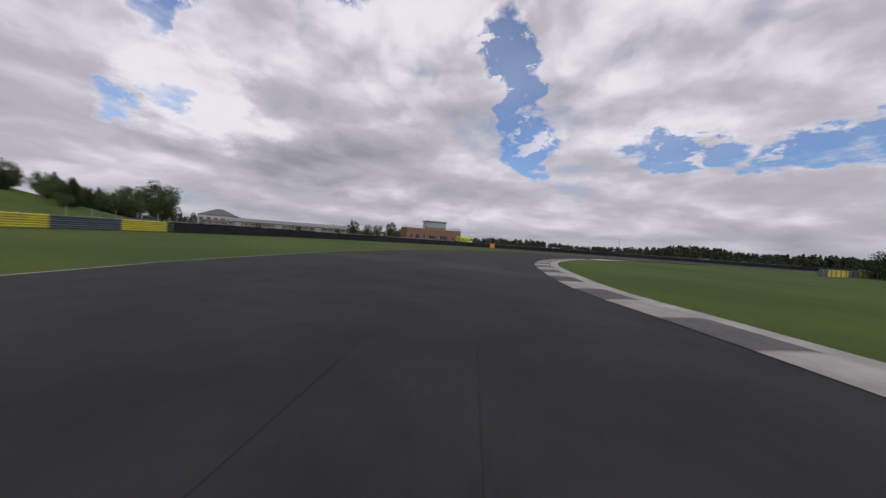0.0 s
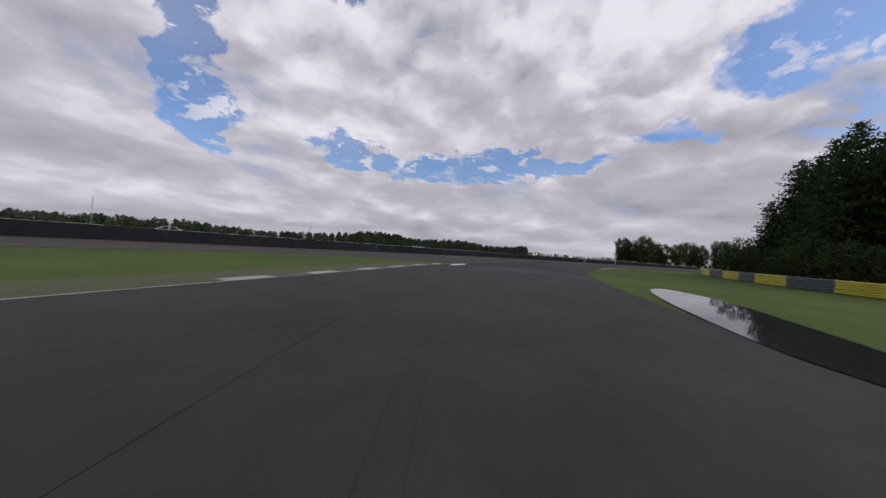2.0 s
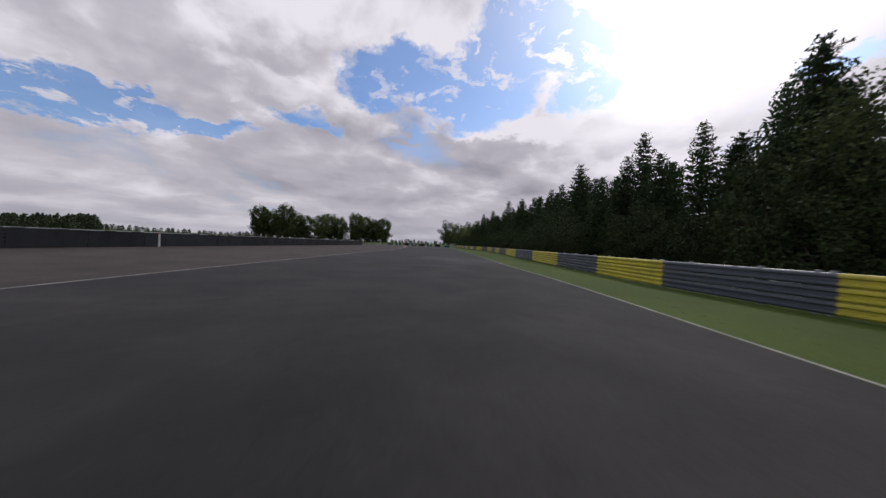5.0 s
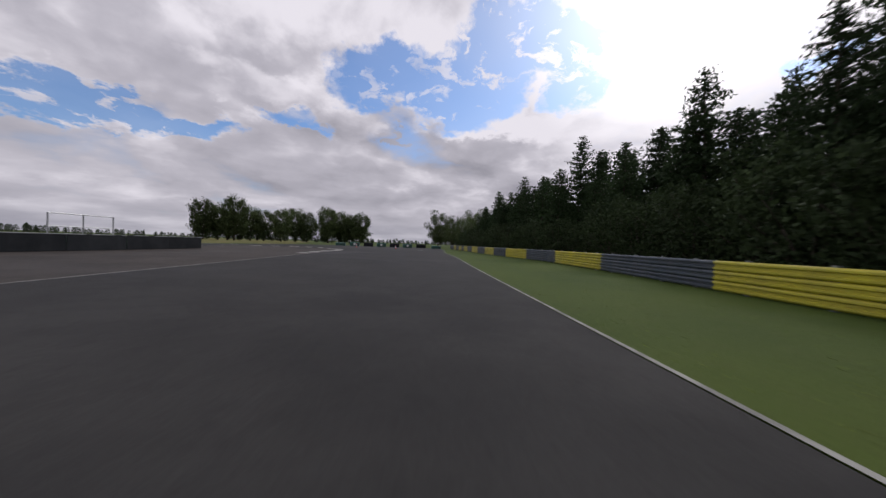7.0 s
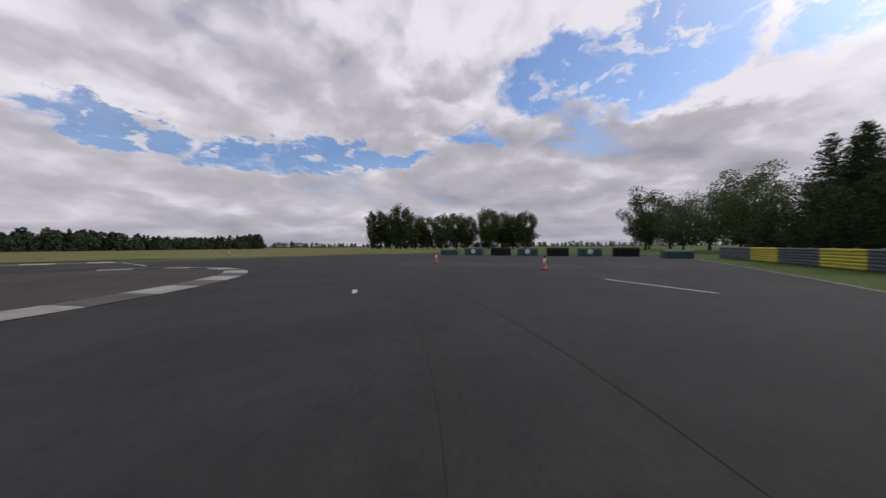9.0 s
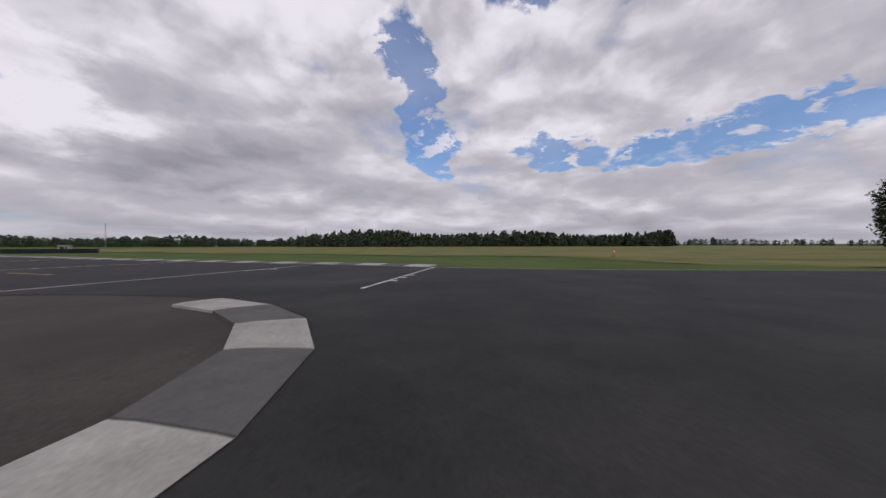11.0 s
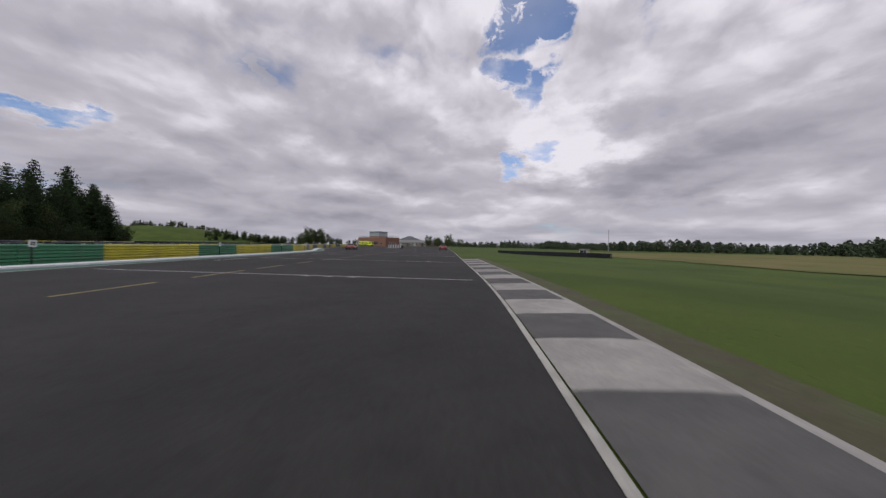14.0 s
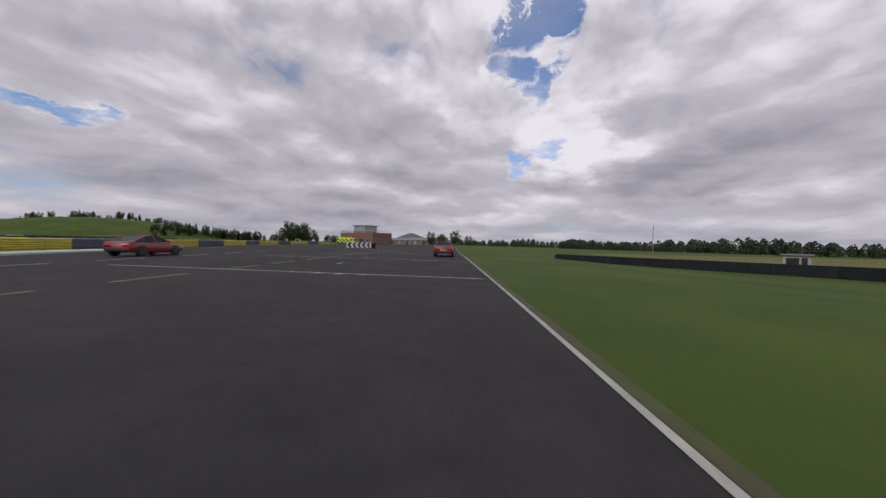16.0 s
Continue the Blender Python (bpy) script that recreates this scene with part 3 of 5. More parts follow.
def build_grid():
    """Start grid: a full stroke across the track for each row, with slot ticks."""
    for k, (x, y) in enumerate(GRID):
        p = Vector((x, y))
        d = Vector((-0.46, -0.888)) if k == 0 else Vector((-0.577, -0.817)) if k == 1 else Vector((-0.63, -0.776))
        n = Vector((-d.y, d.x))
        long = 8.0 if k == 0 else 11.6 if k == 1 else 15.5
        bm = bmesh.new()
        ribbon(bm, [p, p + d * long], -0.05, 0.05, 0.027)
        for at in (2.3, 3.05, 3.8) if k % 2 else (4.3, 5.2, 6.1):
            q = p + d * at
            ribbon(bm, [q - n * 0.02, q + n * 0.25], -0.045, 0.045, 0.0275)
            ribbon(bm, [q + n * 0.23 - d * 0.16, q + n * 0.23 + d * 0.16], -0.045, 0.045, 0.028)
        tagged(finish("grid_marking", bm, WHITE), "white painted start grid line with slot ticks", "road marking", "start grid lines")
    f = bpy.data.curves.new("grid_number", "FONT")
    f.body, f.size = "27", 0.5
    ob = bpy.data.objects.new("grid_number", f)
    scene.collection.objects.link(ob)
    me = bpy.data.meshes.new_from_object(ob.evaluated_get(bpy.context.evaluated_depsgraph_get()))
    bpy.data.objects.remove(ob)
    me.materials.append(WHITE)
    ob = tagged(new("grid_number", me), "white painted grid slot number on the asphalt", "road marking")
    ob.matrix_basis = pose(213.45, 65.95, 0.029, 0, 0, 55)
    bm = bmesh.new()
    dashes(bm, smooth_line([(206, 65.6), (196, 71.6), (187, 76.9), (170, 86.5), (146, 101.6), (120, 117), (98, 131)], 0.5), -0.06, 0.06, 0.027, 2.6, 1.4)
    tagged(finish("lane_line", bm, YELLOW_LINE), "dashed yellow painted lane line, worn", "road line", kind="structure")
    bm = bmesh.new()
    dashes(bm, smooth_line([(170, 79.5), (146, 93.5), (118, 106.5), (92, 118)], 0.5), -0.05, 0.05, 0.027, 3.0, 2.2)
    dashes(bm, smooth_line([(138, 109.8), (120, 118.6), (100, 128)], 0.5), -0.05, 0.05, 0.027, 1.0, 7.0)
    ribbon(bm, [Vector((212.8, 33.7)), Vector((209.7, 32.1))], -0.06, 0.06, 0.027)
    ribbon(bm, [Vector((209.1, 41.1)), Vector((208.5, 40.85))], -0.06, 0.06, 0.027)
    ribbon(bm, [Vector((62.6, 84.8)), Vector((65.8, 85.2))], -0.1, 0.1, 0.0275)
    tagged(finish("bay_line", bm, WHITE), "short worn white painted strokes on the asphalt", "road line", kind="structure")


def kerb(name, line, width, long, label, light_first=True, height=0.05, gap=0.0, start=0.0):
    """A row of kerb blocks, pale and dark in turn, each a piece of its own."""
    owner = thing(name, label, "kerb", kind="structure")
    pts = along(line, long + gap, start)
    for i, (p, q) in enumerate(zip(pts, pts[1:])):
        a, b = p[0], q[0]
        if gap:
            b = a + (b - a) * (long / (long + gap))
        d = (b - a).normalized()
        na, nb = (Vector((math.sin(h), -math.cos(h))) for h in (p[1], q[1]))
        bm = bmesh.new()
        lo, hi = 0.022, 0.022 + height
        prof = ((0.0, lo + 0.008), (width * 0.12, lo + height * 0.45), (width * 0.75, hi), (width, hi - 0.01), (width + 0.02, -0.02))
        rows = [[bm.verts.new((*(e + n * w), z)) for w, z in prof] for e, n in ((a + d * 0.012, na), (b - d * 0.012, nb))]
        for k in range(len(prof) - 1):
            bm.faces.new((rows[0][k], rows[0][k + 1], rows[1][k + 1], rows[1][k]))
        for r in rows:
            low = bm.verts.new((r[0].co.x, r[0].co.y, -0.02))
            bm.faces.new([*r, low])
        bmesh.ops.recalc_face_normals(bm, faces=bm.faces[:])
        part("kerb_block", bm, CONCRETE if (i % 2 == 0) == light_first or gap else CONCRETE_DARK, owner)


build_ground()
build_road()
build_markings()
build_grid()

# ---- crash barriers ----
def rail_mesh(long):
    """One W-shaped steel beam along x, facing -y."""
    prof = ((0.0, -0.155), (-0.05, -0.14), (-0.082, -0.105), (-0.082, -0.06), (-0.02, -0.03), (-0.02, 0.03), (-0.082, 0.06), (-0.082, 0.105), (-0.05, 0.14), (0.0, 0.155))
    bm = bmesh.new()
    rows = [[bm.verts.new((x, y, z)) for y, z in prof] for x in (-long / 2, long / 2)]
    for k in range(len(prof) - 1):
        bm.faces.new((rows[0][k], rows[1][k], rows[1][k + 1], rows[0][k + 1]))
    bm.faces.new([*rows[0]])
    bm.faces.new([*rows[1]][::-1])
    bm.faces.new((rows[0][0], rows[0][-1], rows[1][-1], rows[1][0]))
    bmesh.ops.recalc_face_normals(bm, faces=bm.faces[:])
    me = bpy.data.meshes.new("rail")
    bm.to_mesh(me)
    bm.free()
    return me


RAILS = {}


def crash_barrier(a, b, mat, colour, levels=3, group="crash barriers"):
    """A barrier panel from a to b, facing the right of that way, with steel beams on posts."""
    d = b - a
    long = round(d.length, 1)
    m = Matrix.Translation((*((a + b) / 2), 0)) @ Matrix.Rotation(math.atan2(d.y, d.x), 4, "Z")
    owner = thing("crash_barrier", f"{colour} painted corrugated steel crash barrier beside the track", "barrier", group, m)
    key = (long, mat.name)
    if key not in RAILS:
        RAILS[key] = rail_mesh(long + 0.02)
        RAILS[key].materials.append(mat)
    for k in range(levels):
        ob = new("rail", RAILS[key])
        ob.parent, ob.location = owner, (0, 0, 0.19 + 0.315 * k)
    n = max(2, round(long / 2.4))
    if "post" not in RAILS:
        bm = made_box(-0.05, 0.05, 0.005, 0.12, 0.0, 1.02)
        RAILS["post"] = bpy.data.meshes.new("post")
        bm.to_mesh(RAILS["post"])
        bm.free()
        RAILS["post"].materials.append(STEEL)
    for k in range(n):
        ob = new("post", RAILS["post"])
        ob.parent, ob.location = owner, (-long / 2 + (k + 0.5) * long / n, 0, 0)
    return owner


Y, S, G = (YELLOW, "yellow"), (SLATE, "slate blue"), (GREEN, "green")


def barrier_row(line, colour_at, levels=3):
    """Panels of about four metres along a line, facing its right; colour_at gives the paint by place."""
    pts = along(line, 0.25)
    i = 0
    while i < len(pts) - 4:
        mat, j = colour_at(pts[i][0]), i + 1
        while j < len(pts) - 1 and colour_at(pts[j][0]) is mat and j - i < 17:
            j += 1
        crash_barrier(pts[i][0], pts[j][0], mat[0], mat[1], levels)
        i = j


RIGHT_YELLOW = ((50, 57), (60, 64.4), (68.6, 72.7), (76, 80.3), (86.1, 93.2), (94.6, 98.4), (103, 106.6), (109.6, 114.0), (118.6, 123.5), (129.2, 136.3), (144.7, 152.5), (160, 166), (173.2, 180), (185.9, 190.7), (195.2, 199.5), (203.8, 207.9), (211.6, 215), (217.6, 220.7), (224.5, 228))


def right_paint(p):
    return Y if any(lo < p.x < hi for lo, hi in RIGHT_YELLOW) else S


def home_paint(p):
    if p.x > 137:
        for x, c in ((184.5, G), (178, Y), (171, G), (164.5, Y), (160, G), (154, Y), (147.5, G)):
            if p.x > x:
                return c
        return Y
    return S if (p.x - 111.5) % 18.0 < 7.4 else Y


barrier_row(LINES["barrier_right"][::-1], right_paint)
barrier_row(LINES["barrier_home"], home_paint)
rear = [p - n * 4.0 for p, n in zip(LINES["barrier_home"], sides_of(LINES["barrier_home"])) if 60 < p.x < 168]
barrier_row(rear, lambda p: Y if (p.x * 0.93) % 12.0 < 4.4 else S)
barrier_row(smooth_line([(-26.5, 2), (-27.2, 14), (-27.2, 24), (-26.9, 31)], 1.0), lambda p: S if 22 < p.y < 26.8 or p.y < 13 else Y)


def grid_plate(x, y, turn):
    """A small white plate on a stake that stands against the barrier's beams."""
    owner = thing("grid_plate", "small white plate with dark bars above the barrier", "sign", "plates on the barrier", pose(x, y, 0, 0, 0, turn))
    part("stake", made_box(-0.02, 0.02, -0.14, -0.10, 0, 1.16), BLACK_PLASTIC, owner)
    plate = part("plate", made_box(-0.15, 0.15, -0.165, -0.142, 0.86, 1.16, bevel=0.004), FRAME_WHITE, owner)
    bm = bmesh.new()
    for x0 in (-0.08, 0.02):
        box(bm, x0, x0 + 0.06, -0.169, -0.1655, 0.93, 1.09)
    part("bars", bm, BLACK_PLASTIC, plate)


for x, y in ((186.4, 67.3), (174.0, 73.3), (162.4, 79.2), (151.6, 84.7), (141.0, 88.8)):
    grid_plate(x, y, 153)


# ---- tyre walls ----
def torus(bm, r, thick, z, sides=11, ring=6):
    rows = []
    for i in range(sides):
        a = 2 * math.pi * i / sides
        rows.append([bm.verts.new(((r + thick * math.cos(b)) * math.cos(a), (r + thick * math.cos(b)) * math.sin(a), z + thick * 0.95 * math.sin(b))) for b in (2 * math.pi * j / ring for j in range(ring))])
    for i in range(sides):
        for j in range(ring):
            bm.faces.new((rows[i][j], rows[(i + 1) % sides][j], rows[(i + 1) % sides][(j + 1) % ring], rows[i][(j + 1) % ring]))


def tyre_stack_mesh(count):
    bm = bmesh.new()
    for k in range(count):
        torus(bm, 0.205, 0.105, 0.105 + 0.205 * k)
    me = bpy.data.meshes.new("tyre_stack")
    bm.to_mesh(me)
    bm.free()
    me.materials.append(RUBBER)
    me.shade_smooth()
    return me


STACK = tyre_stack_mesh(5)


def tyre_wall(line, label, base=0.0):
    """A run of strapped tyre stacks behind hanging rubber belting."""
    owner = thing("tyre_wall", label, "tyre wall", m=pose(0, 0, base))
    random.seed(len(line))
    for p, a in along(line, 0.63):
        ob = new("tyre_stack", STACK)
        ob.parent = owner
        ob.matrix_basis = pose(p.x, p.y, 0.0, 0, 0, random.uniform(0, 90)) @ Matrix.Diagonal((1, 1, random.uniform(0.96, 1.05), 1))
    pts = along(line, 3.8)
    if (line[-1] - pts[-1][0]).length > 0.6:
        pts.append((line[-1], pts[-1][1]))
    for (p, a), (q, b) in zip(pts, pts[1:]):
        d = (q - p).normalized()
        n = Vector((d.y, -d.x))
        bm = bmesh.new()
        steps = 6
        top = 1.06 + random.uniform(-0.03, 0.03)
        vs = []
        for s in range(steps + 1):
            e = p + (q - p) * (s / steps) * 0.985 + n * (0.335 + 0.02 * math.sin(s * 2.1 + p.x))
            vs.append([bm.verts.new((*(e + n * o), z)) for o, z in ((0, 0.03), (0.012, 0.03), (0.012, top), (0, top))])
        for u, v in zip(vs, vs[1:]):
            for i in range(4):
                bm.faces.new((u[i], u[(i + 1) % 4], v[(i + 1) % 4], v[i]))
        bm.faces.new(vs[0])
        bm.faces.new(vs[-1][::-1])
        bmesh.ops.recalc_face_normals(bm, faces=bm.faces[:])
        part("belting", bm, BELT, owner)
    return owner


long_wall = tyre_wall(LINES["wall"], "long black tyre wall faced with rubber belting")
bm = bmesh.new()
ribbon(bm, LINES["wall"], 0.352, 0.354, 1.075, 1.03)
ribbon(bm, LINES["wall"], 0.30, 0.352, 1.076, 1.075)
part("top_strap", bm, FRAME_GREY, long_wall, "thin grey strap along the top edge")
tyre_wall(smooth_line([(122.5, 145.0), (134, 147.0), (146, 148.5), (154.4, 149.2)], 1.5), "black tyre wall standing on the grass infield", -1.05)


def tyre_block(x, y, turn, mat, colour, disc, long=2.25, high=0.92):
    """A bundle of tyres wrapped in rubber belting, with a rounded top."""
    owner = thing("tyre_block", f"{colour} wrapped tyre bundle standing on the asphalt" + (" with white disc" if disc else ""), "tyre barrier", "tyre bundles", pose(x, y, 0.02, 0, 0, turn))
    bm = bmesh.new()
    prof = [(-0.48, 0.0), (-0.5, high * 0.75), (-0.42, high * 0.93), (-0.25, high), (0.25, high), (0.42, high * 0.93), (0.5, high * 0.75), (0.48, 0.0)]
    rows = []
    for x0, k in ((-long / 2, 0.9), (-long / 2 + 0.12, 1.0), (-long / 6, 0.985), (long / 6, 1.0), (long / 2 - 0.12, 0.99), (long / 2, 0.9)):
        rows.append([bm.verts.new((x0, yy * k, zz * (0.9 + 0.1 * k))) for yy, zz in prof])
    for a, b in zip(rows, rows[1:]):
        for k in range(len(prof) - 1):
            bm.faces.new((a[k], b[k], b[k + 1], a[k + 1]))
    bm.faces.new(rows[0])
    bm.faces.new(rows[-1][::-1])
    bmesh.ops.recalc_face_normals(bm, faces=bm.faces[:])
    part("wrap", bm, mat, owner)
    for s in (-0.3, 0.3):
        b2 = made_box(s * long - 0.03, s * long + 0.03, -0.512, 0.512, 0.05, high * 0.76)
        part("strap", b2, BLACK_PLASTIC, owner)
    if disc:
        b3 = bmesh.new()
        spun(b3, [(0.27, 0.0), (0.27, 0.012), (0.24, 0.016)], 24, pose(0, -0.505, high * 0.52, 90, 0, 0))
        part("disc", b3, FRAME_WHITE, owner, "white round disc")


for k, (x, y, kind) in enumerate([(241.6, 43.4, 0), (240.4, 40.2, 1), (239.4, 37.0, 2), (238.6, 34.0, 1), (237.8, 30.9, 2), (237.0, 27.8, 1), (236.3, 24.5, 2)]):
    tyre_block(x, y, -97 + (k * 37 % 9) - 4, BELT if kind == 2 else GREEN_BELT, "black" if kind == 2 else "dark green", kind == 1, high=0.74 if kind == 0 else 0.92)
tyre_block(231.5, 22.2, -100, GREEN_BELT, "dark green", False, 2.2, 0.72)

# ---- kerbs ----
kerb("kerb_bend", [p for p in LINES["edge_right"] if 3 < p.y < 42 and p.x < 18], 0.95, 1.8, "pale and dark concrete kerb blocks round the bend")
bm = bmesh.new()
ribbon(bm, [p for p in LINES["edge_right"] if 3 < p.y < 42 and p.x < 18], 1.02, 1.55, 0.035)
tagged(finish("kerb_backing", bm, CONCRETE), "pale concrete strip behind the kerb", "kerb", kind="structure")
kerb("kerb_exit", [p for p in LINES["edge_right"] if 70 < p.x < 92], 0.55, 1.6, "spaced white kerb blocks at the track edge", gap=1.3)
back = LINES["nose"][::-1]
back = [p for p in back if p.y < 56.3 or p.x > 214.0]
first = next(i for i, p in enumerate(back) if p.y < 48 and p.x < 209.4)
run = sum((q - p).length for p, q in zip(back[:first], back[1:first + 1]))
kerb("kerb_hairpin", back, 0.95, 1.65, "white and dark kerb blocks round the hairpin island", height=0.045, start=run % 3.3)
kerb("kerb_left", [p for p in LINES["edge_left"][::-1] if 31 < p.x < 47.6], 0.5, 1.55, "dull and pale concrete kerb slabs beside worn earth", height=0.02)
kerb("kerb_home", [p + s * 0.1 for p, s in zip(LINES["home_right"], sides_of(LINES["home_right"])) if 171 < p.x < 221], 1.3, 1.48, "pale and dark concrete kerb blocks along the straight")
bm = bmesh.new()
ribbon(bm, [p for p in LINES["home_right"] if 171 < p.x < 221], 1.42, 1.54, 0.045)
tagged(finish("kerb_edging", bm, CONCRETE), "narrow pale concrete edging behind the kerb blocks", "kerb", kind="structure")
bm = bmesh.new()
ribbon(bm, [p for p in LINES["home_right"] if 168 < p.x < 222], 1.5, 2.25, 0.018)
ribbon(bm, [p for p in LINES["home_right"] if 60 < p.x < 172], 0.10, 0.26, 0.016)
ribbon(bm, [p for p in LINES["edge_left"] if p.x < 48.5 and p.y > 56], -2.0, -0.08, 0.018)
tagged(finish("verge", bm, VERGE), "worn brown earth verge beside the kerb", "verge", kind="structure")
bm = bmesh.new()
area(bm, smooth_line([(18.9, 42.8), (20.2, 45.0), (25, 49.6), (28, 51.9), (31, 53.6), (32.6, 54.2), (33.2, 52.8), (30.7, 50.8), (27.2, 48.9), (24.4, 46.4), (19.7, 41.9), (18.9, 42.8)], 0.6)[:-1], 0.034)
tagged(finish("puddle", bm, WATER), "shallow puddle reflecting the sky at the track edge", "puddle", kind="structure")
bm = bmesh.new()
area(bm, smooth_line([(34.4, 56.0), (36, 56.9), (41.5, 58.6), (45.8, 59.4), (46.9, 58.7), (44, 57.0), (40, 55.9), (36.2, 55.2), (34.4, 56.0)], 0.5)[:-1], 0.034)
tagged(finish("puddle", bm, WATER), "shallow puddle reflecting the sky at the track edge", "puddle", kind="structure")


def tyre_marks():
    """Dark rubber lines left along the driven way."""
    r = random.Random(9)
    way_out = smooth_line([(0, -20), (0, 0), (2.5, 18.5), (8.6, 34.2), (17.6, 47.4), (28.6, 57.7), (40.9, 65.4), (54.4, 70.7), (68.7, 73.3), (83, 73.3), (97, 70.7), (110, 66.5), (135, 57), (160, 47.7), (182, 39.5), (193, 37.2), (201, 37.3), (208, 39.5), (213.5, 43.5), (217, 50), (217.6, 56), (215.3, 62.3), (210.5, 68.6), (203.4, 75.2), (195, 81.4), (175, 94), (150, 109), (110, 133)], 1.0)
    n = len(way_out)
    for k in range(4):
        i = r.randrange(0, n - 40)
        j = i + r.randrange(14, 40)
        off = r.uniform(-2.4, 0.6)
        piece = way_out[i:j]
        bend = r.uniform(-0.6, 0.2)
        nrm = sides_of(piece)
        piece = [p + s * (bend * (q / len(piece)) ** 2) for q, (p, s) in enumerate(zip(piece, nrm))]
        for side in (0.0, 1.5):
            wd = r.uniform(0.09, 0.12)
            bm = bmesh.new()
            ribbon(bm, piece, off + side - wd, off + side + wd, 0.0235 + 0.0002 * k)
            tagged(finish("tyre_mark", bm, PATCH), "dark rubber tyre mark on the asphalt", "tyre mark", kind="structure")
    bm = bmesh.new()
    for x, y, turn, a, b in ((176.5, 41.8, -18, 1.4, 0.9), (150, 55, -20, 2.2, 1.1), (100, 74, -8, 2.5, 0.8), (205, 50, 10, 1.5, 0.8), (190, 76, 147, 2.4, 0.8), (150, 100, 147, 3.0, 0.7)):
        c, s = math.cos(radians(turn)), math.sin(radians(turn))
        area(bm, [Vector((x + c * u - s * v, y + s * u + c * v)) for u, v in ((-a, -b), (a, -b), (a, b), (-a, b))], 0.0232)
    tagged(finish("asphalt_patch", bm, GRIME), "darker square repair patches in the asphalt", "asphalt patch", kind="structure")
    for pts in ([(46.8, 71.7), (48.6, 72.7), (50.4, 72.9), (49.7, 72.3), (48.5, 71.9), (47.5, 71.5), (46.8, 71.7)], [(80, 79.6), (83.5, 80.2), (87.5, 79.5), (84, 78.6), (80, 79.6)], [(74, 83.6), (77.5, 85.0), (80, 84.8), (77, 83.4), (74, 83.6)]):
        bm = bmesh.new()
        area(bm, smooth_line(pts, 0.5)[:-1], 0.031)
        tagged(finish("puddle", bm, WATER), "thin sheet of rain water on the asphalt", "puddle", kind="structure")


tyre_marks()


def frame_stand(x, y, turn):
    owner = thing("metal_frame", "open galvanised metal frame standing behind the tyre wall", "frame", m=pose(x, y, 0.02, 0, 0, turn))
    for s in (-2.0, 0.0, 2.0):
        bm = bmesh.new()
        tube(bm, (s, 0, 0), (s, 0, 2.35), 0.04, 0.04, 8)
        part("post", bm, STEEL, owner)
    for z in (1.5, 2.33):
        bm = bmesh.new()
        tube(bm, (-2.0, 0, z), (2.0, 0, z), 0.035, 0.035, 8)
        part("rail", bm, STEEL, owner)


frame_stand(188.6, 63.0, -20)


def chevron_sign(x, y, turn):
    owner = thing("chevron_sign", "small black sign with two white chevrons on the tyre wall", "sign", m=pose(x, y, 0.45, 0, 0, turn))
    part("panel", made_box(-0.75, 0.75, -0.02, 0.02, -0.4, 0.45), BELT, owner)
    for x0 in (-0.45, 0.1):
        bm = bmesh.new()
        for b in (-0.36, 0.40):
            v = [bm.verts.new(q) for q in ((x0 + 0.3, -0.025, 0.02), (x0 + 0.5, -0.025, 0.02), (x0 + 0.2, -0.025, b), (x0, -0.025, b))]
            bm.faces.new(v)
        bmesh.ops.solidify(bm, geom=bm.faces[:], thickness=0.004)
        part("chevron", bm, FRAME_WHITE, owner)


chevron_sign(124.6, 83.4, -14)


def wire_fence(pts):
    owner = thing("wire_fence", "grey wire mesh fence on steel posts behind the barrier", "fence")
    line = smooth_line(pts, 1.0)
    for p, a in along(line, 2.5):
        bm = bmesh.new()
        tube(bm, (p.x, p.y, ground_height(p.x, p.y)), (p.x, p.y, ground_height(p.x, p.y) + 2.0), 0.035, 0.035, 6)
        part("post", bm, STEEL, owner)
    bm = bmesh.new()
    for k in range(10):
        ribbon(bm, line, -0.006, 0.006, 0.25 + k * 0.19)
    for p, a in along(line, 0.3):
        tube(bm, (p.x, p.y, 0.2), (p.x, p.y, 1.98), 0.004, 0.004, 3)
    part("mesh", bm, STEEL, owner)


wire_fence([(-50, 42), (-46, 52), (-40, 60), (-33, 66)])


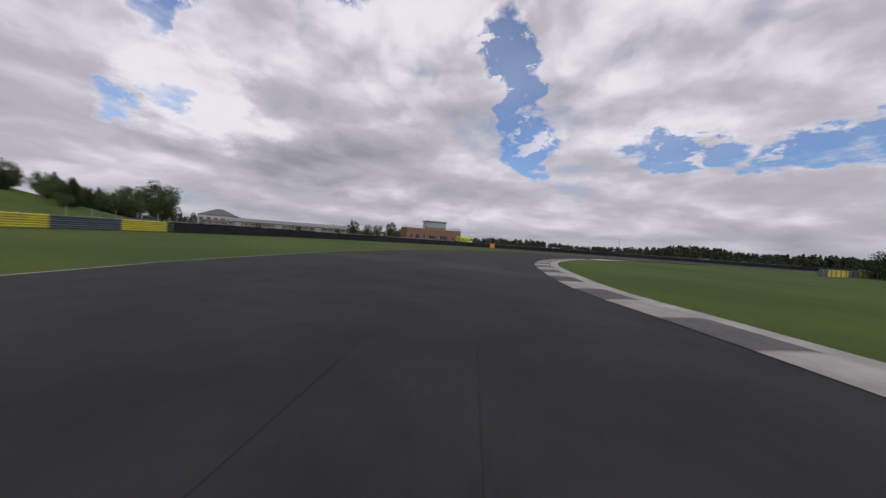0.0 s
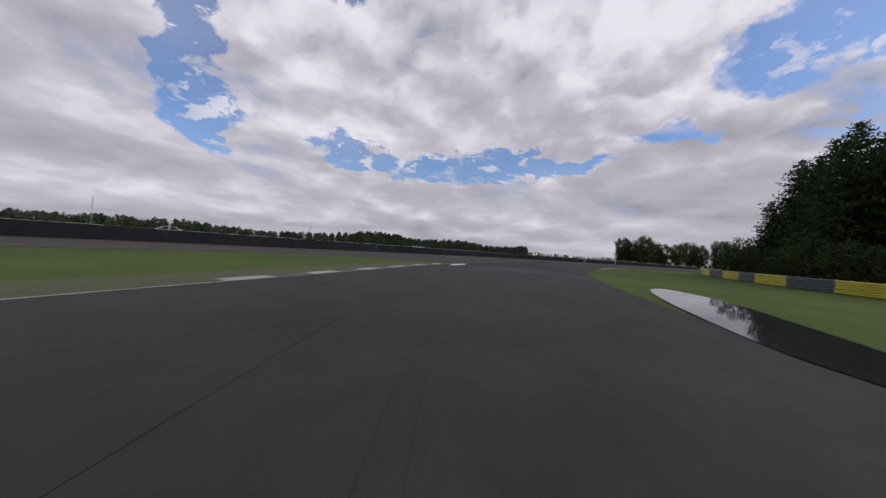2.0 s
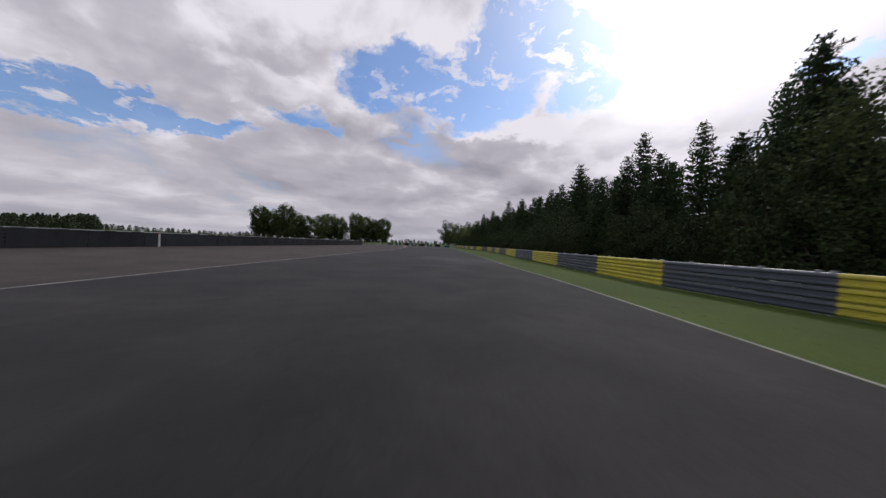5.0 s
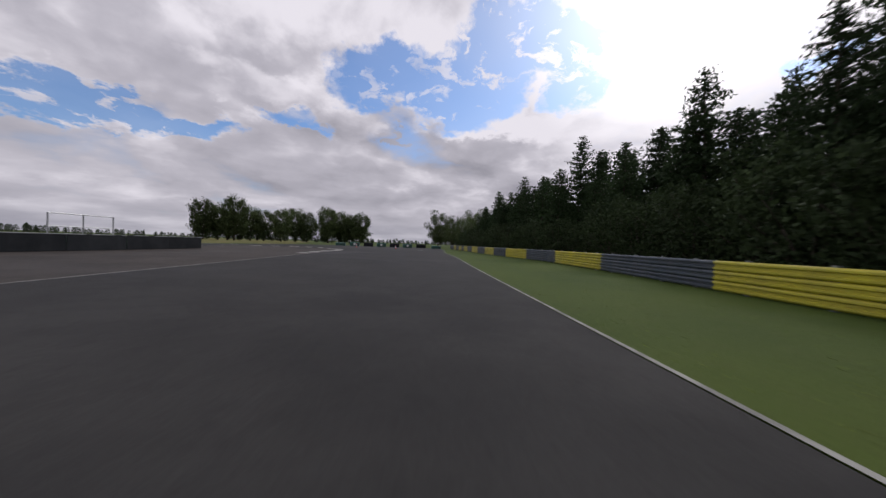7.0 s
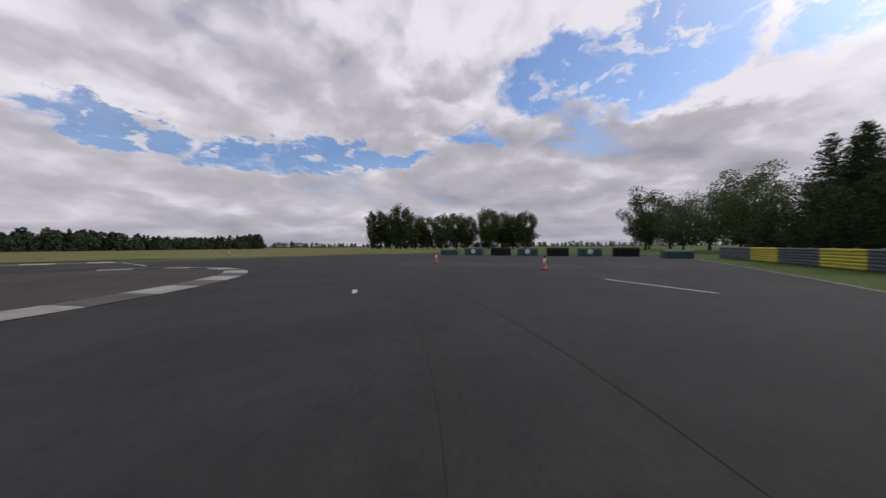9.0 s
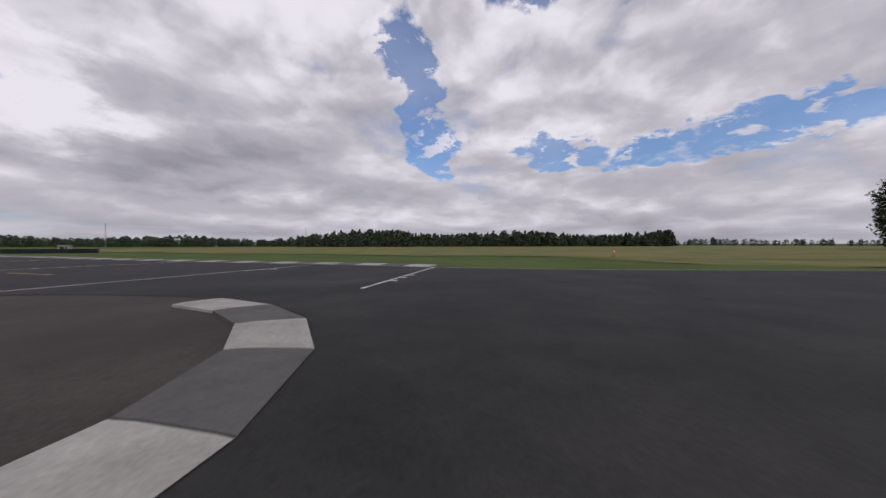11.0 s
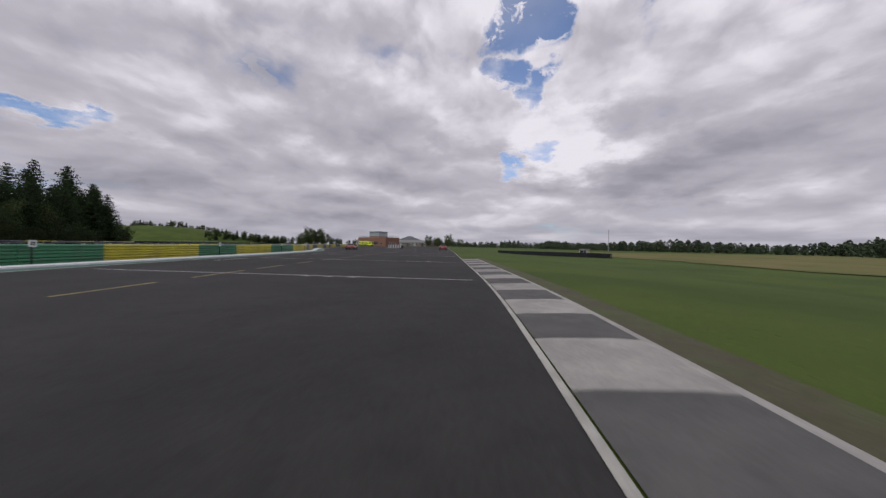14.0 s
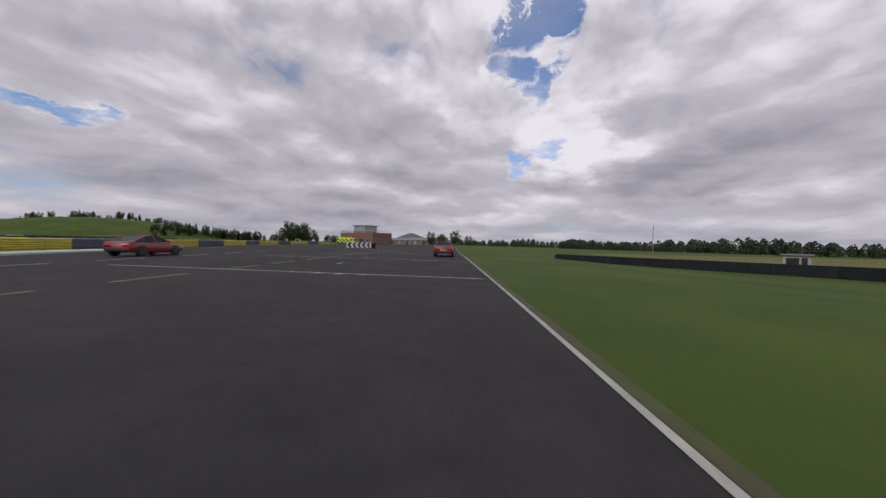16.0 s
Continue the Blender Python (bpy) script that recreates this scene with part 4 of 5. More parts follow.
def grass_tufts():
    """Loose blades over the verges nearest to the track."""
    r = np.random.default_rng(21)
    verts, faces = [], []
    for line, lo, hi, step in (([p for p in LINES["home_right"] if 170 < p.x < 222], 2.5, 5.0, 0.03), ([p for p in LINES["edge_right"] if 70 < p.x < 232], 0.35, 4.5, 0.02), ([p for p in LINES["edge_right"] if 0 < p.y < 66 and p.x < 70 and not 15 < p.x < 50], 1.7, 6.5, 0.02), ([p for p in LINES["edge_left"] if -5 < p.y < 72 and p.x < 44], -5.0, -0.9, 0.03)):
        nrm = sides_of(line)
        for (p, q), s in zip(zip(line, line[1:]), nrm):
            n = int((q - p).length / step)
            t, o = r.random(n), lo + (hi - lo) * r.random(n) ** 1.4
            if lo < 0:
                o = lo + (hi - lo) * (1 - r.random(n) ** 1.4)
            x, y = p.x + (q.x - p.x) * t + s.x * o, p.y + (q.y - p.y) * t + s.y * o
            z = np.array([on_ground(a, b) for a, b in zip(x, y)])
            a, h = r.uniform(0, 6.283, n), r.uniform(0.006, 0.016, n)
            w_, lean = 0.012 + 0.01 * r.random(n), r.normal(size=(n, 2)) * 0.04
            for k in range(n):
                verts += [(x[k] - math.cos(a[k]) * w_[k], y[k] - math.sin(a[k]) * w_[k], z[k]), (x[k] + math.cos(a[k]) * w_[k], y[k] + math.sin(a[k]) * w_[k], z[k]), (x[k] + lean[k, 0], y[k] + lean[k, 1], z[k] + h[k])]
    me = bpy.data.meshes.new("grass")
    me.from_pydata(verts, [], np.arange(len(verts)).reshape(-1, 3).tolist())
    me.materials.append(BLADE)
    tagged(new("grass", me), "short uneven grass blades on the verges", "grass", kind="stuff")


grass_tufts()

# ---- trees ----
def leaf_quads(centres, sizes, stretch, rng):
    """Small randomly turned quads, as vertex and face lists."""
    n = len(centres)
    a = rng.normal(size=(n, 3))
    a /= np.linalg.norm(a, axis=1)[:, None]
    b = np.cross(a, rng.normal(size=(n, 3)))
    b /= np.linalg.norm(b, axis=1)[:, None]
    a *= (sizes * stretch)[:, None]
    b *= sizes[:, None]
    v = np.stack([centres - a - b * 0.5, centres + a * 0.2 - b, centres + a + b * 0.4, centres - a * 0.3 + b], 1).reshape(-1, 3)
    return v, np.arange(4 * n).reshape(-1, 4)


def leaf_mesh(name, v, f, mat):
    me = bpy.data.meshes.new(name)
    me.from_pydata(v.tolist(), [], f.tolist())
    me.materials.append(mat)
    return me


def conifer(seed, high, spread):
    rng = np.random.default_rng(seed)
    c, s = [], []
    z = high * 0.06
    bm = bmesh.new()
    lean = rng.normal(size=2) * 0.012 * high
    tube(bm, (0, 0, -0.2), (lean[0] * 0.5, lean[1] * 0.5, high * 0.5), 0.17 * high / 13, 0.10 * high / 13, 7)
    tube(bm, (lean[0] * 0.5, lean[1] * 0.5, high * 0.5), (lean[0], lean[1], high * 0.99), 0.10 * high / 13, 0.015, 7)
    while z < high * 0.985:
        k = z / high
        reach = spread * (1 - k) ** 0.6 * rng.uniform(0.7, 1.15) + 0.12
        for a in np.arange(rng.integers(6, 9)) * 2.4 + rng.uniform(0, 6):
            r = reach * rng.uniform(0.65, 1.15)
            n = max(5, int(r * 15))
            t = np.linspace(0.12, 1, n)
            rise = rng.uniform(-0.12, 0.22) * (0.4 + k)
            x = np.cos(a) * r * t + rng.normal(size=n) * 0.10 * r * t + lean[0] * k
            y = np.sin(a) * r * t + rng.normal(size=n) * 0.10 * r * t + lean[1] * k
            zz = z + r * (rise * t + 0.28 * t * t - 0.22 * t) + rng.normal(size=n) * 0.06
            c.append(np.stack([x, y, zz], 1))
            s.append(rng.uniform(0.045, 0.095, n) * (1.15 - 0.45 * k))
            if r > 0.8 and rng.random() < 0.35:
                tube(bm, (lean[0] * k, lean[1] * k, z), (x[-1] * 0.8, y[-1] * 0.8, zz[-1]), 0.035, 0.01, 3)
        z += rng.uniform(0.24, 0.42) * high / 13
    v, f = leaf_quads(np.concatenate(c), np.concatenate(s), 2.9, rng)
    return bm, v, f


def broadleaf(seed, high, wide, open_=0.5, leaves=130, limbs=18):
    rng = np.random.default_rng(seed)
    bm = bmesh.new()
    fork = high * 0.14
    tube(bm, (0, 0, -0.2), (0, 0, fork), 0.024 * high, 0.018 * high, 9)
    c, s = [], []
    for k in range(limbs):
        a, e = k * 2.4 + rng.uniform(-0.4, 0.4), (k + rng.uniform(0, 1)) / limbs
        tip = np.array([math.cos(a) * wide * (0.55 + 1.5 * e - 1.55 * e * e) * rng.uniform(0.6, 1.05), math.sin(a) * wide * (0.55 + 1.5 * e - 1.55 * e * e) * rng.uniform(0.6, 1.05), high * (0.16 + 0.74 * e)])
        mid = tip * 0.5 + np.array([0, 0, fork * 0.55])
        tube(bm, (0, 0, fork * rng.uniform(0.7, 1.0)), tuple(mid), 0.010 * high, 0.006 * high, 4)
        tube(bm, tuple(mid), tuple(tip), 0.006 * high, 0.002 * high, 3)
        for q, w in ((tip, 1.0), (tip * 0.75 + mid * 0.25, 0.8), (mid, 0.45)):
            n = int(leaves * w)
            d = rng.normal(size=(n, 3))
            d /= np.linalg.norm(d, axis=1)[:, None]
            rad = wide * rng.uniform(0.24, 0.40) * np.array([1, 1, 0.8])
            c.append(q + d * rad * rng.uniform(open_, 1.08, n)[:, None])
            s.append(rng.uniform(0.010, 0.021, n) * high * (0.46 if leaves > 200 else 0.66 if leaves > 100 else 0.8))
    v, f = leaf_quads(np.concatenate(c), np.concatenate(s), 1.15, rng)
    v[:, 2] = np.maximum(v[:, 2], 0.25)
    return bm, v, f


def tree(name, label, made, leaf, group):
    bm, v, f = made
    owner = thing(name, label, "tree", group)
    part("trunk", bm, BARK, owner, smooth=True)
    ob = new("crown", leaf_mesh("crown", v, f, leaf))
    ob.parent = owner
    return owner


FIRS = [tree("conifer_tree", "dark green conifer in a dense wood beside the track", conifer(s, h, w), FIR, "wood beside the track") for s, h, w in ((1, 12.6, 3.1), (2, 11.2, 3.0), (3, 13.4, 3.3), (4, 10.4, 2.9), (5, 12.0, 3.4))]
BROADS = [tree("broadleaf_tree", "leafy green broadleaf tree with an uneven crown", broadleaf(s, h, w, o, 280, 20), LEAF, "broadleaf trees") for s, h, w, o in ((11, 11.0, 4.6, 0.35), (12, 13.0, 4.4, 0.5), (13, 9.0, 4.0, 0.3))]


ELMS = [tree("elm_tree", "tall leafy elm in a row across the field", broadleaf(s, h, w, 0.25, 150, 30), LEAF, "tall row of trees") for s, h, w in ((31, 25.0, 8.6), (32, 23.0, 8.0), (33, 27.0, 8.4))]
# bushes wear the leaf colour that is darkened for shade
BUSHES = [tree("bush", "dense green bush at the wood's edge, leaf colour darkened for shade", broadleaf(s, h, w, 0.3, 90), SHADED_LEAF, "bushes below the wood") for s, h, w in ((21, 4.2, 1.9), (22, 3.6, 1.7))]


def plant(protos, used, x, y, scale, turn, tall=1.0, z=0.0):
    k = plant.count % len(protos)
    plant.count += 1
    m = pose(x, y, z + ground_height(x, y) - mound(x, y), 0, 0, turn)
    src = protos[k]
    if src not in used:
        used.add(src)
        ob = src
        ob.matrix_basis = m @ Matrix.Diagonal((scale, scale, scale * tall, 1))
    else:
        ob = copy_thing(src, m)
        ob.scale = (scale, scale, scale * tall)
    return ob


plant.count = 0
USED = set()
rng = random.Random(5)
front = [(p + s * 1.0) for p, s in zip(LINES["barrier_right"], sides_of(LINES["barrier_right"]))]
for row, (off, step, lo, hi) in enumerate(((4.8, 3.2, 0.55, 0.76), (7.0, 3.4, 0.74, 0.9), (11.0, 4.6, 0.84, 0.98), (17.0, 11.0, 0.9, 1.02), (24.0, 14.0, 0.95, 1.1))):
    for p, a in along(front, step, rng.uniform(0, 2)):
        n = Vector((math.sin(a), -math.cos(a)))
        if p.x < 62 + off * 0.3 or (row == 0 and rng.random() < 0.12):
            continue
        off_here = off + (4.4 if 86 < p.x < 132 else 0.0)
        q = p + n * (off_here + rng.uniform(-1.2, 1.2)) + Vector((rng.uniform(-1, 1), 0))
        grow = 0.90 + 0.14 * (0.5 + 0.5 * math.sin(p.x * 0.071 + 1.3)) + (0.05 if p.x > 150 else 0) + (0.2 if p.x < 132 else 0) + (0.26 if p.x < 84 else 0) + (0.14 if 112 < p.x < 150 else 0.04)
        protos = BROADS if (row == 0 and rng.random() < 0.1) else FIRS
        plant(protos, USED, q.x, q.y, rng.uniform(lo, hi) * grow, rng.uniform(0, 360), rng.uniform(0.92, 1.1))
for x, y, s in ((206, 15, 1.0), (212, 12, 1.15), (218, 13, 1.0), (224, 10, 1.1), (231, 9, 0.95), (238, 6, 0.9), (200, 14, 1.1)):
    plant(FIRS, USED, x, y, s, rng.uniform(0, 360))
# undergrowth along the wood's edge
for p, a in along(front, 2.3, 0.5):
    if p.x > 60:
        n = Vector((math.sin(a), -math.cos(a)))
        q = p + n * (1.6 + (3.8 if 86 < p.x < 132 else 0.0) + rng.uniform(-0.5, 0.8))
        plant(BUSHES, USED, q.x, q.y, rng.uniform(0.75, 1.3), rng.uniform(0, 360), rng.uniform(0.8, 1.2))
# trees past the end of the wood
for x, y, s in ((252, 4, 0.95), (259, -2, 1.1), (268, 3, 1.05), (276, -6, 1.2), (286, 2, 1.2), (296, -3, 1.25), (246, 0, 0.9), (304, -12, 1.2)):
    plant(BROADS, USED, x, y, s, rng.uniform(0, 360))
# the tall row across the field
for k in range(15):
    u = k / 14
    if k in (6, 10):
        continue
    plant(ELMS, USED, 422 + 10 * math.sin(k * 1.7), 126 - 104 * u + rng.uniform(-2, 2), rng.uniform(0.92, 1.1), rng.uniform(0, 360), rng.uniform(0.95, 1.12))
for k in range(24):
    plant(BUSHES, USED, 418 + rng.uniform(-3, 5), 128 - 108 * k / 23 + rng.uniform(-2, 2), rng.uniform(1.2, 2.0), rng.uniform(0, 360))
# trees west of the bend
for x, y, s in ((-124, 138, 1.5), (-117, 128, 1.3), (-131, 146, 1.35), (-132, 132, 1.3), (-139, 140, 1.2), (-138, 124, 1.2), (-146, 130, 1.15)):
    plant(BROADS, USED, x, y, s, rng.uniform(0, 360))
# round trees between the garages and the control building
for x, y, s in ((-66, 224, 0.85), (-57, 229, 0.95), (-49, 224, 0.8), (-41, 231, 0.9), (-74, 236, 0.8), (-34, 238, 0.75)):
    plant(BROADS, USED, x, y, s, rng.uniform(0, 360))
for k in range(40):
    u = k / 39
    x, y = -76 - 30 * u + rng.uniform(-6, 6), 56 + 48 * u + rng.uniform(-3, 3)
    plant(FIRS if k % 4 == 0 else BROADS, USED, x, y, rng.uniform(0.55, 0.78) * (0.55 + 0.4 * u), rng.uniform(0, 360), z=mound(x, y) - 0.1)
# a low row along the crest of the bank
for k in range(64):
    x, y = -132 - 8 * math.sin(k * 0.5) + rng.uniform(-4, 4), 66 - 1.5 * k + rng.uniform(-1.0, 1.0)
    plant(FIRS if k % 3 == 0 else BROADS, USED, x, y, rng.uniform(0.28, 0.46), rng.uniform(0, 360), z=mound(x, y) - 0.1)
for src in FIRS + BROADS + BUSHES + ELMS:
    if src not in USED:
        src.matrix_basis = pose(240 + rng.uniform(0, 12), -12, 0)


def far_wood(name, label, pts, high, deep, density, seed, pointed=0.3):
    """A distant belt of trees: many small leaf clumps heaped in uneven crowns."""
    r = np.random.default_rng(seed)
    c, s = [], []
    for p, a in along(smooth_line(pts, 6.0), 2.4):
        for k in range(density):
            h = high * r.uniform(0.62, 1.12) * (1.0 + 0.18 * math.sin(p.x * 0.05 + seed) + 0.12 * math.sin(p.y * 0.11 + p.x * 0.023))
            q = np.array([p.x + r.uniform(-4.5, 4.5), p.y + r.uniform(-deep, deep), ground_height(p.x, p.y)])
            n = 150
            t = r.uniform(0.04, 1, n)
            cone = r.random() < pointed
            rad = h * 0.30 * ((1.02 - t) if cone else np.sqrt(np.maximum(0.02, 1 - (2 * t - 0.95) ** 2)))
            rad = rad * np.sqrt(r.uniform(0.12, 1.0, n))
            ang = r.uniform(0, 6.283, n)
            c.append(q + np.stack([np.cos(ang) * rad, np.sin(ang) * rad, t * h], 1))
            s.append(r.uniform(0.032, 0.07, n) * h)
    v, f = leaf_quads(np.concatenate(c), np.concatenate(s), 1.2, r)
    ob = new(name, leaf_mesh(name, v, f, FAR_LEAF))
    tagged(ob, label, "wood", kind="stuff")


far_wood("far_wood", "dark conifer wood across the fields", [(176, 292), (240, 300), (320, 296), (400, 282), (470, 262)], 9.8, 9, 5, 3, 0.55)
far_wood("far_tree_belt", "belt of rounded broadleaf trees beyond the infield", [(-60, 372), (0, 352), (60, 346), (100, 342), (150, 336), (184, 318)], 6.6, 7, 3, 4, 0.08)
far_wood("far_hedge", "low distant hedge and trees along the horizon", [(-900, 420), (-640, 520), (-380, 560), (-150, 560), (60, 560), (300, 520), (520, 420), (640, 330)], 8.5, 5, 1, 6, 0.1)
far_wood("far_east_hedge", "low distant hedge and trees to the east", [(640, 330), (760, 180), (800, 20), (720, -160), (560, -260), (300, -320)], 7.0, 5, 1, 7, 0.1)
far_wood("west_wood", "distant trees beyond the buildings", [(-330, 60), (-350, 180), (-330, 300), (-240, 380), (-100, 400)], 9.0, 6, 1, 8, 0.2)

# ---- buildings ----
def window(parent, m, wide, high, panes, frame_mat=FRAME_WHITE, glass=GLASS):
    bm = bmesh.new()
    t = 0.06
    for x0, x1, z0, z1 in ((0, wide, 0, t), (0, wide, high - t, high)):
        box(bm, x0, x1, -0.03, 0.05, z0, z1)
    for k in range(panes + 1):
        x = (wide - t) * k / panes
        box(bm, x, x + t, -0.028, 0.05, t + 0.001, high - t - 0.001)
    bmesh.ops.transform(bm, matrix=m, verts=bm.verts[:])
    frame_ob = part("window", bm, frame_mat, parent)
    for k in range(panes):
        x = (wide - t) * k / panes
        b = made_box(x + t, x + (wide - t) / panes, 0.0, 0.02, t, high - t, m=m)
        part("pane", b, glass, frame_ob)
    return frame_ob


def control_tower():
    owner = thing("control_tower", "brick control building with a railed roof and glazed lookout", "building", m=pose(-18.3, 144.6, 0, 0, 0, 21.5))
    L, D, H = 26.4, 12.0, 5.7
    bm = bmesh.new()
    box(bm, 0, L, 0, D, 0, H)
    part("wall", bm, BRICK, owner, "orange brick wall")
    part("coping", made_box(-0.08, L + 0.08, -0.08, D + 0.08, H, H + 0.14), CONCRETE, owner)
    for x, w, n in ((1.4, 1.2, 2), (4.2, 1.7, 3), (7.6, 1.2, 2), (10.2, 3.8, 5), (15.8, 3.8, 5), (21.8, 1.2, 2)):
        window(owner, Matrix.Translation((x, -0.04, 1.2)), w, 1.75, n, FRAME_GREY)
    for y in (2.0, 5.0, 8.0):
        window(owner, Matrix.Translation((L + 0.04, y, 1.2)) @ Matrix.Rotation(radians(90), 4, "Z"), 1.4, 1.75, 2)
    part("sill_band", made_box(-0.02, L + 0.02, -0.03, -0.001, 3.55, 3.75), BRICK, owner)
    # lookout
    x0, x1, y0, y1, z0, z1 = 9.9, 19.0, 1.0, 8.6, H + 0.14, 9.25
    part("lookout_wall", made_box(x0, x1, y0, y1, z0, z0 + 0.75), BRICK, owner)
    bm = bmesh.new()
    for k in range(9):
        x = x0 + 0.05 + (x1 - x0 - 0.22) * k / 8
        box(bm, x, x + 0.12, y0 + 0.05, y0 + 0.17, z0 + 0.75, z1)
        box(bm, x, x + 0.12, y1 - 0.17, y1 - 0.05, z0 + 0.75, z1)
    for k in range(1, 6):
        y = y0 + (y1 - y0) * k / 6
        box(bm, x0 + 0.05, x0 + 0.17, y, y + 0.12, z0 + 0.75, z1)
        box(bm, x1 - 0.17, x1 - 0.05, y, y + 0.12, z0 + 0.75, z1)
    part("lookout_frame", bm, FRAME_GREY, owner)
    for k in range(8):
        w = (x1 - x0 - 0.22) / 8
        x = x0 + 0.17 + w * k
        part("lookout_pane", made_box(x, x + w - 0.12, y0 + 0.09, y0 + 0.12, z0 + 0.75, z1), CABIN_GLASS, owner)
    for k in range(6):
        w = (y1 - y0) / 6
        y = y0 + w * k + 0.12
        part("lookout_pane", made_box(x0 + 0.09, x0 + 0.12, y, y + w - 0.12, z0 + 0.75, z1), CABIN_GLASS, owner)
        part("lookout_pane", made_box(x1 - 0.12, x1 - 0.09, y, y + w - 0.12, z0 + 0.75, z1), CABIN_GLASS, owner)
    part("lookout_back", made_box(x0 + 0.3, x1 - 0.3, y1 - 0.4, y1 - 0.2, z0 + 0.75, z1), RENDER_WALL, owner)
    part("lookout_roof", made_box(x0 - 0.45, x1 + 0.45, y0 - 0.45, y1 + 0.45, z1, z1 + 0.38), FRAME_GREY, owner, "grey overhanging flat roof")
    for xa, xb in ((0.1, x0 - 0.1), (x1 + 0.1, L - 0.1)):
        bm = bmesh.new()
        for h in (0.35, 0.7, 1.08):
            tube(bm, (xa, 0.12, H + 0.14 + h), (xb, 0.12, H + 0.14 + h), 0.06, 0.06, 6)
        n = max(2, round((xb - xa) / 1.6))
        for k in range(n + 1):
            x = xa + (xb - xa) * k / n
            tube(bm, (x, 0.12, H + 0.1), (x, 0.12, H + 0.14 + 1.08), 0.03, 0.03, 6)
        part("roof_railing", bm, STEEL, owner, "galvanised roof railing")
    bm = bmesh.new()
    for h in (0.35, 0.7, 1.08):
        tube(bm, (L - 0.12, 0.1, H + 0.14 + h), (L - 0.12, D - 0.1, H + 0.14 + h), 0.045, 0.045, 6)
        tube(bm, (0.12, 0.1, H + 0.14 + h), (0.12, D - 0.1, H + 0.14 + h), 0.045, 0.045, 6)
    for k in range(8):
        y = 0.1 + (D - 0.2) * k / 7
        tube(bm, (L - 0.12, y, H + 0.1), (L - 0.12, y, H + 1.22), 0.03, 0.03, 6)
        tube(bm, (0.12, y, H + 0.1), (0.12, y, H + 1.22), 0.03, 0.03, 6)
    part("roof_railing", bm, STEEL, owner, "galvanised roof railing")
    bm = bmesh.new()
    tube(bm, (L - 1.0, 1.5, H + 0.1), (L - 1.0, 1.5, H + 3.2), 0.04, 0.025, 6)
    part("mast", bm, STEEL, owner)


def hip_house(x, y, turn, wide, deep, wall_h, roof_h, label, wall_mat, roof_mat, windows, name="clubhouse"):
    owner = thing(name, label, "building", m=pose(x, y, 0, 0, 0, turn))
    part("wall", made_box(0, wide, 0, deep, 0, wall_h), wall_mat, owner)
    bm = bmesh.new()
    o = 0.6
    b = [bm.verts.new(p) for p in ((-o, -o, wall_h), (wide + o, -o, wall_h), (wide + o, deep + o, wall_h), (-o, deep + o, wall_h))]
    inset = min(wide, deep) * 0.5
    r = [bm.verts.new((inset if wide > deep else wide / 2, deep / 2, wall_h + roof_h)), bm.verts.new((wide - inset if wide > deep else wide / 2 + 0.05, deep / 2, wall_h + roof_h))]
    for f in ((b[0], b[1], r[1], r[0]), (b[1], b[2], r[1]), (b[2], b[3], r[0], r[1]), (b[3], b[0], r[0]), (b[3], b[2], b[1], b[0])):
        bm.faces.new(f)
    part("roof", bm, roof_mat, owner)
    for k in range(windows):
        w = wide / windows
        window(owner, Matrix.Translation((w * (k + 0.2), -0.04, wall_h * 0.38)), w * 0.6, wall_h * 0.36, 3)
    return owner


def long_shed(x, y, turn, wide, deep, wall_h, roof_h, label, wall_mat, roof_mat, bays):
    owner = thing("long_shed", label, "building", m=pose(x, y, 0, 0, 0, turn))
    part("wall", made_box(0, wide, 0, deep, 0, wall_h), wall_mat, owner)
    bm = bmesh.new()
    pts = [(-0.4, wall_h), (deep / 2, wall_h + roof_h), (deep + 0.4, wall_h), (deep + 0.4, wall_h - 0.15), (-0.4, wall_h - 0.15)]
    ends = [[bm.verts.new((xx, yy, zz)) for yy, zz in pts] for xx in (-0.4, wide + 0.4)]
    for k in range(5):
        bm.faces.new((ends[0][k], ends[0][(k + 1) % 5], ends[1][(k + 1) % 5], ends[1][k]))
    bm.faces.new(ends[0])
    bm.faces.new(ends[1][::-1])
    bmesh.ops.recalc_face_normals(bm, faces=bm.faces[:])
    part("roof", bm, roof_mat, owner, "pale corrugated sheet roof")
    for k in range(bays):
        w = wide / bays
        if k % 3 == 1:
            part("shutter", made_box(w * k + 0.4, w * (k + 1) - 0.4, -0.05, -0.001, 0, wall_h * 0.8), FRAME_GREY if k % 2 else BLACK_PLASTIC, owner)
        else:
            window(owner, Matrix.Translation((w * (k + 0.15), -0.04, wall_h * 0.42)), w * 0.7, wall_h * 0.36, 3)
    return owner


control_tower()
hip_house(-197, 250, 22, 24, 20, 7.6, 5.4, "two storey clubhouse with a grey hipped roof", RENDER_WALL, ROOF, 5)
hip_house(-190, 243, 22, 36, 8, 3.4, 0.8, "single storey tan panelled annexe", TAN, ROOF, 8, name="annexe")
long_shed(-148, 214, 8, 78, 14, 3.8, 2.2, "long low pit garage with a pale sheet roof", TAN, ROOF_PALE, 18)


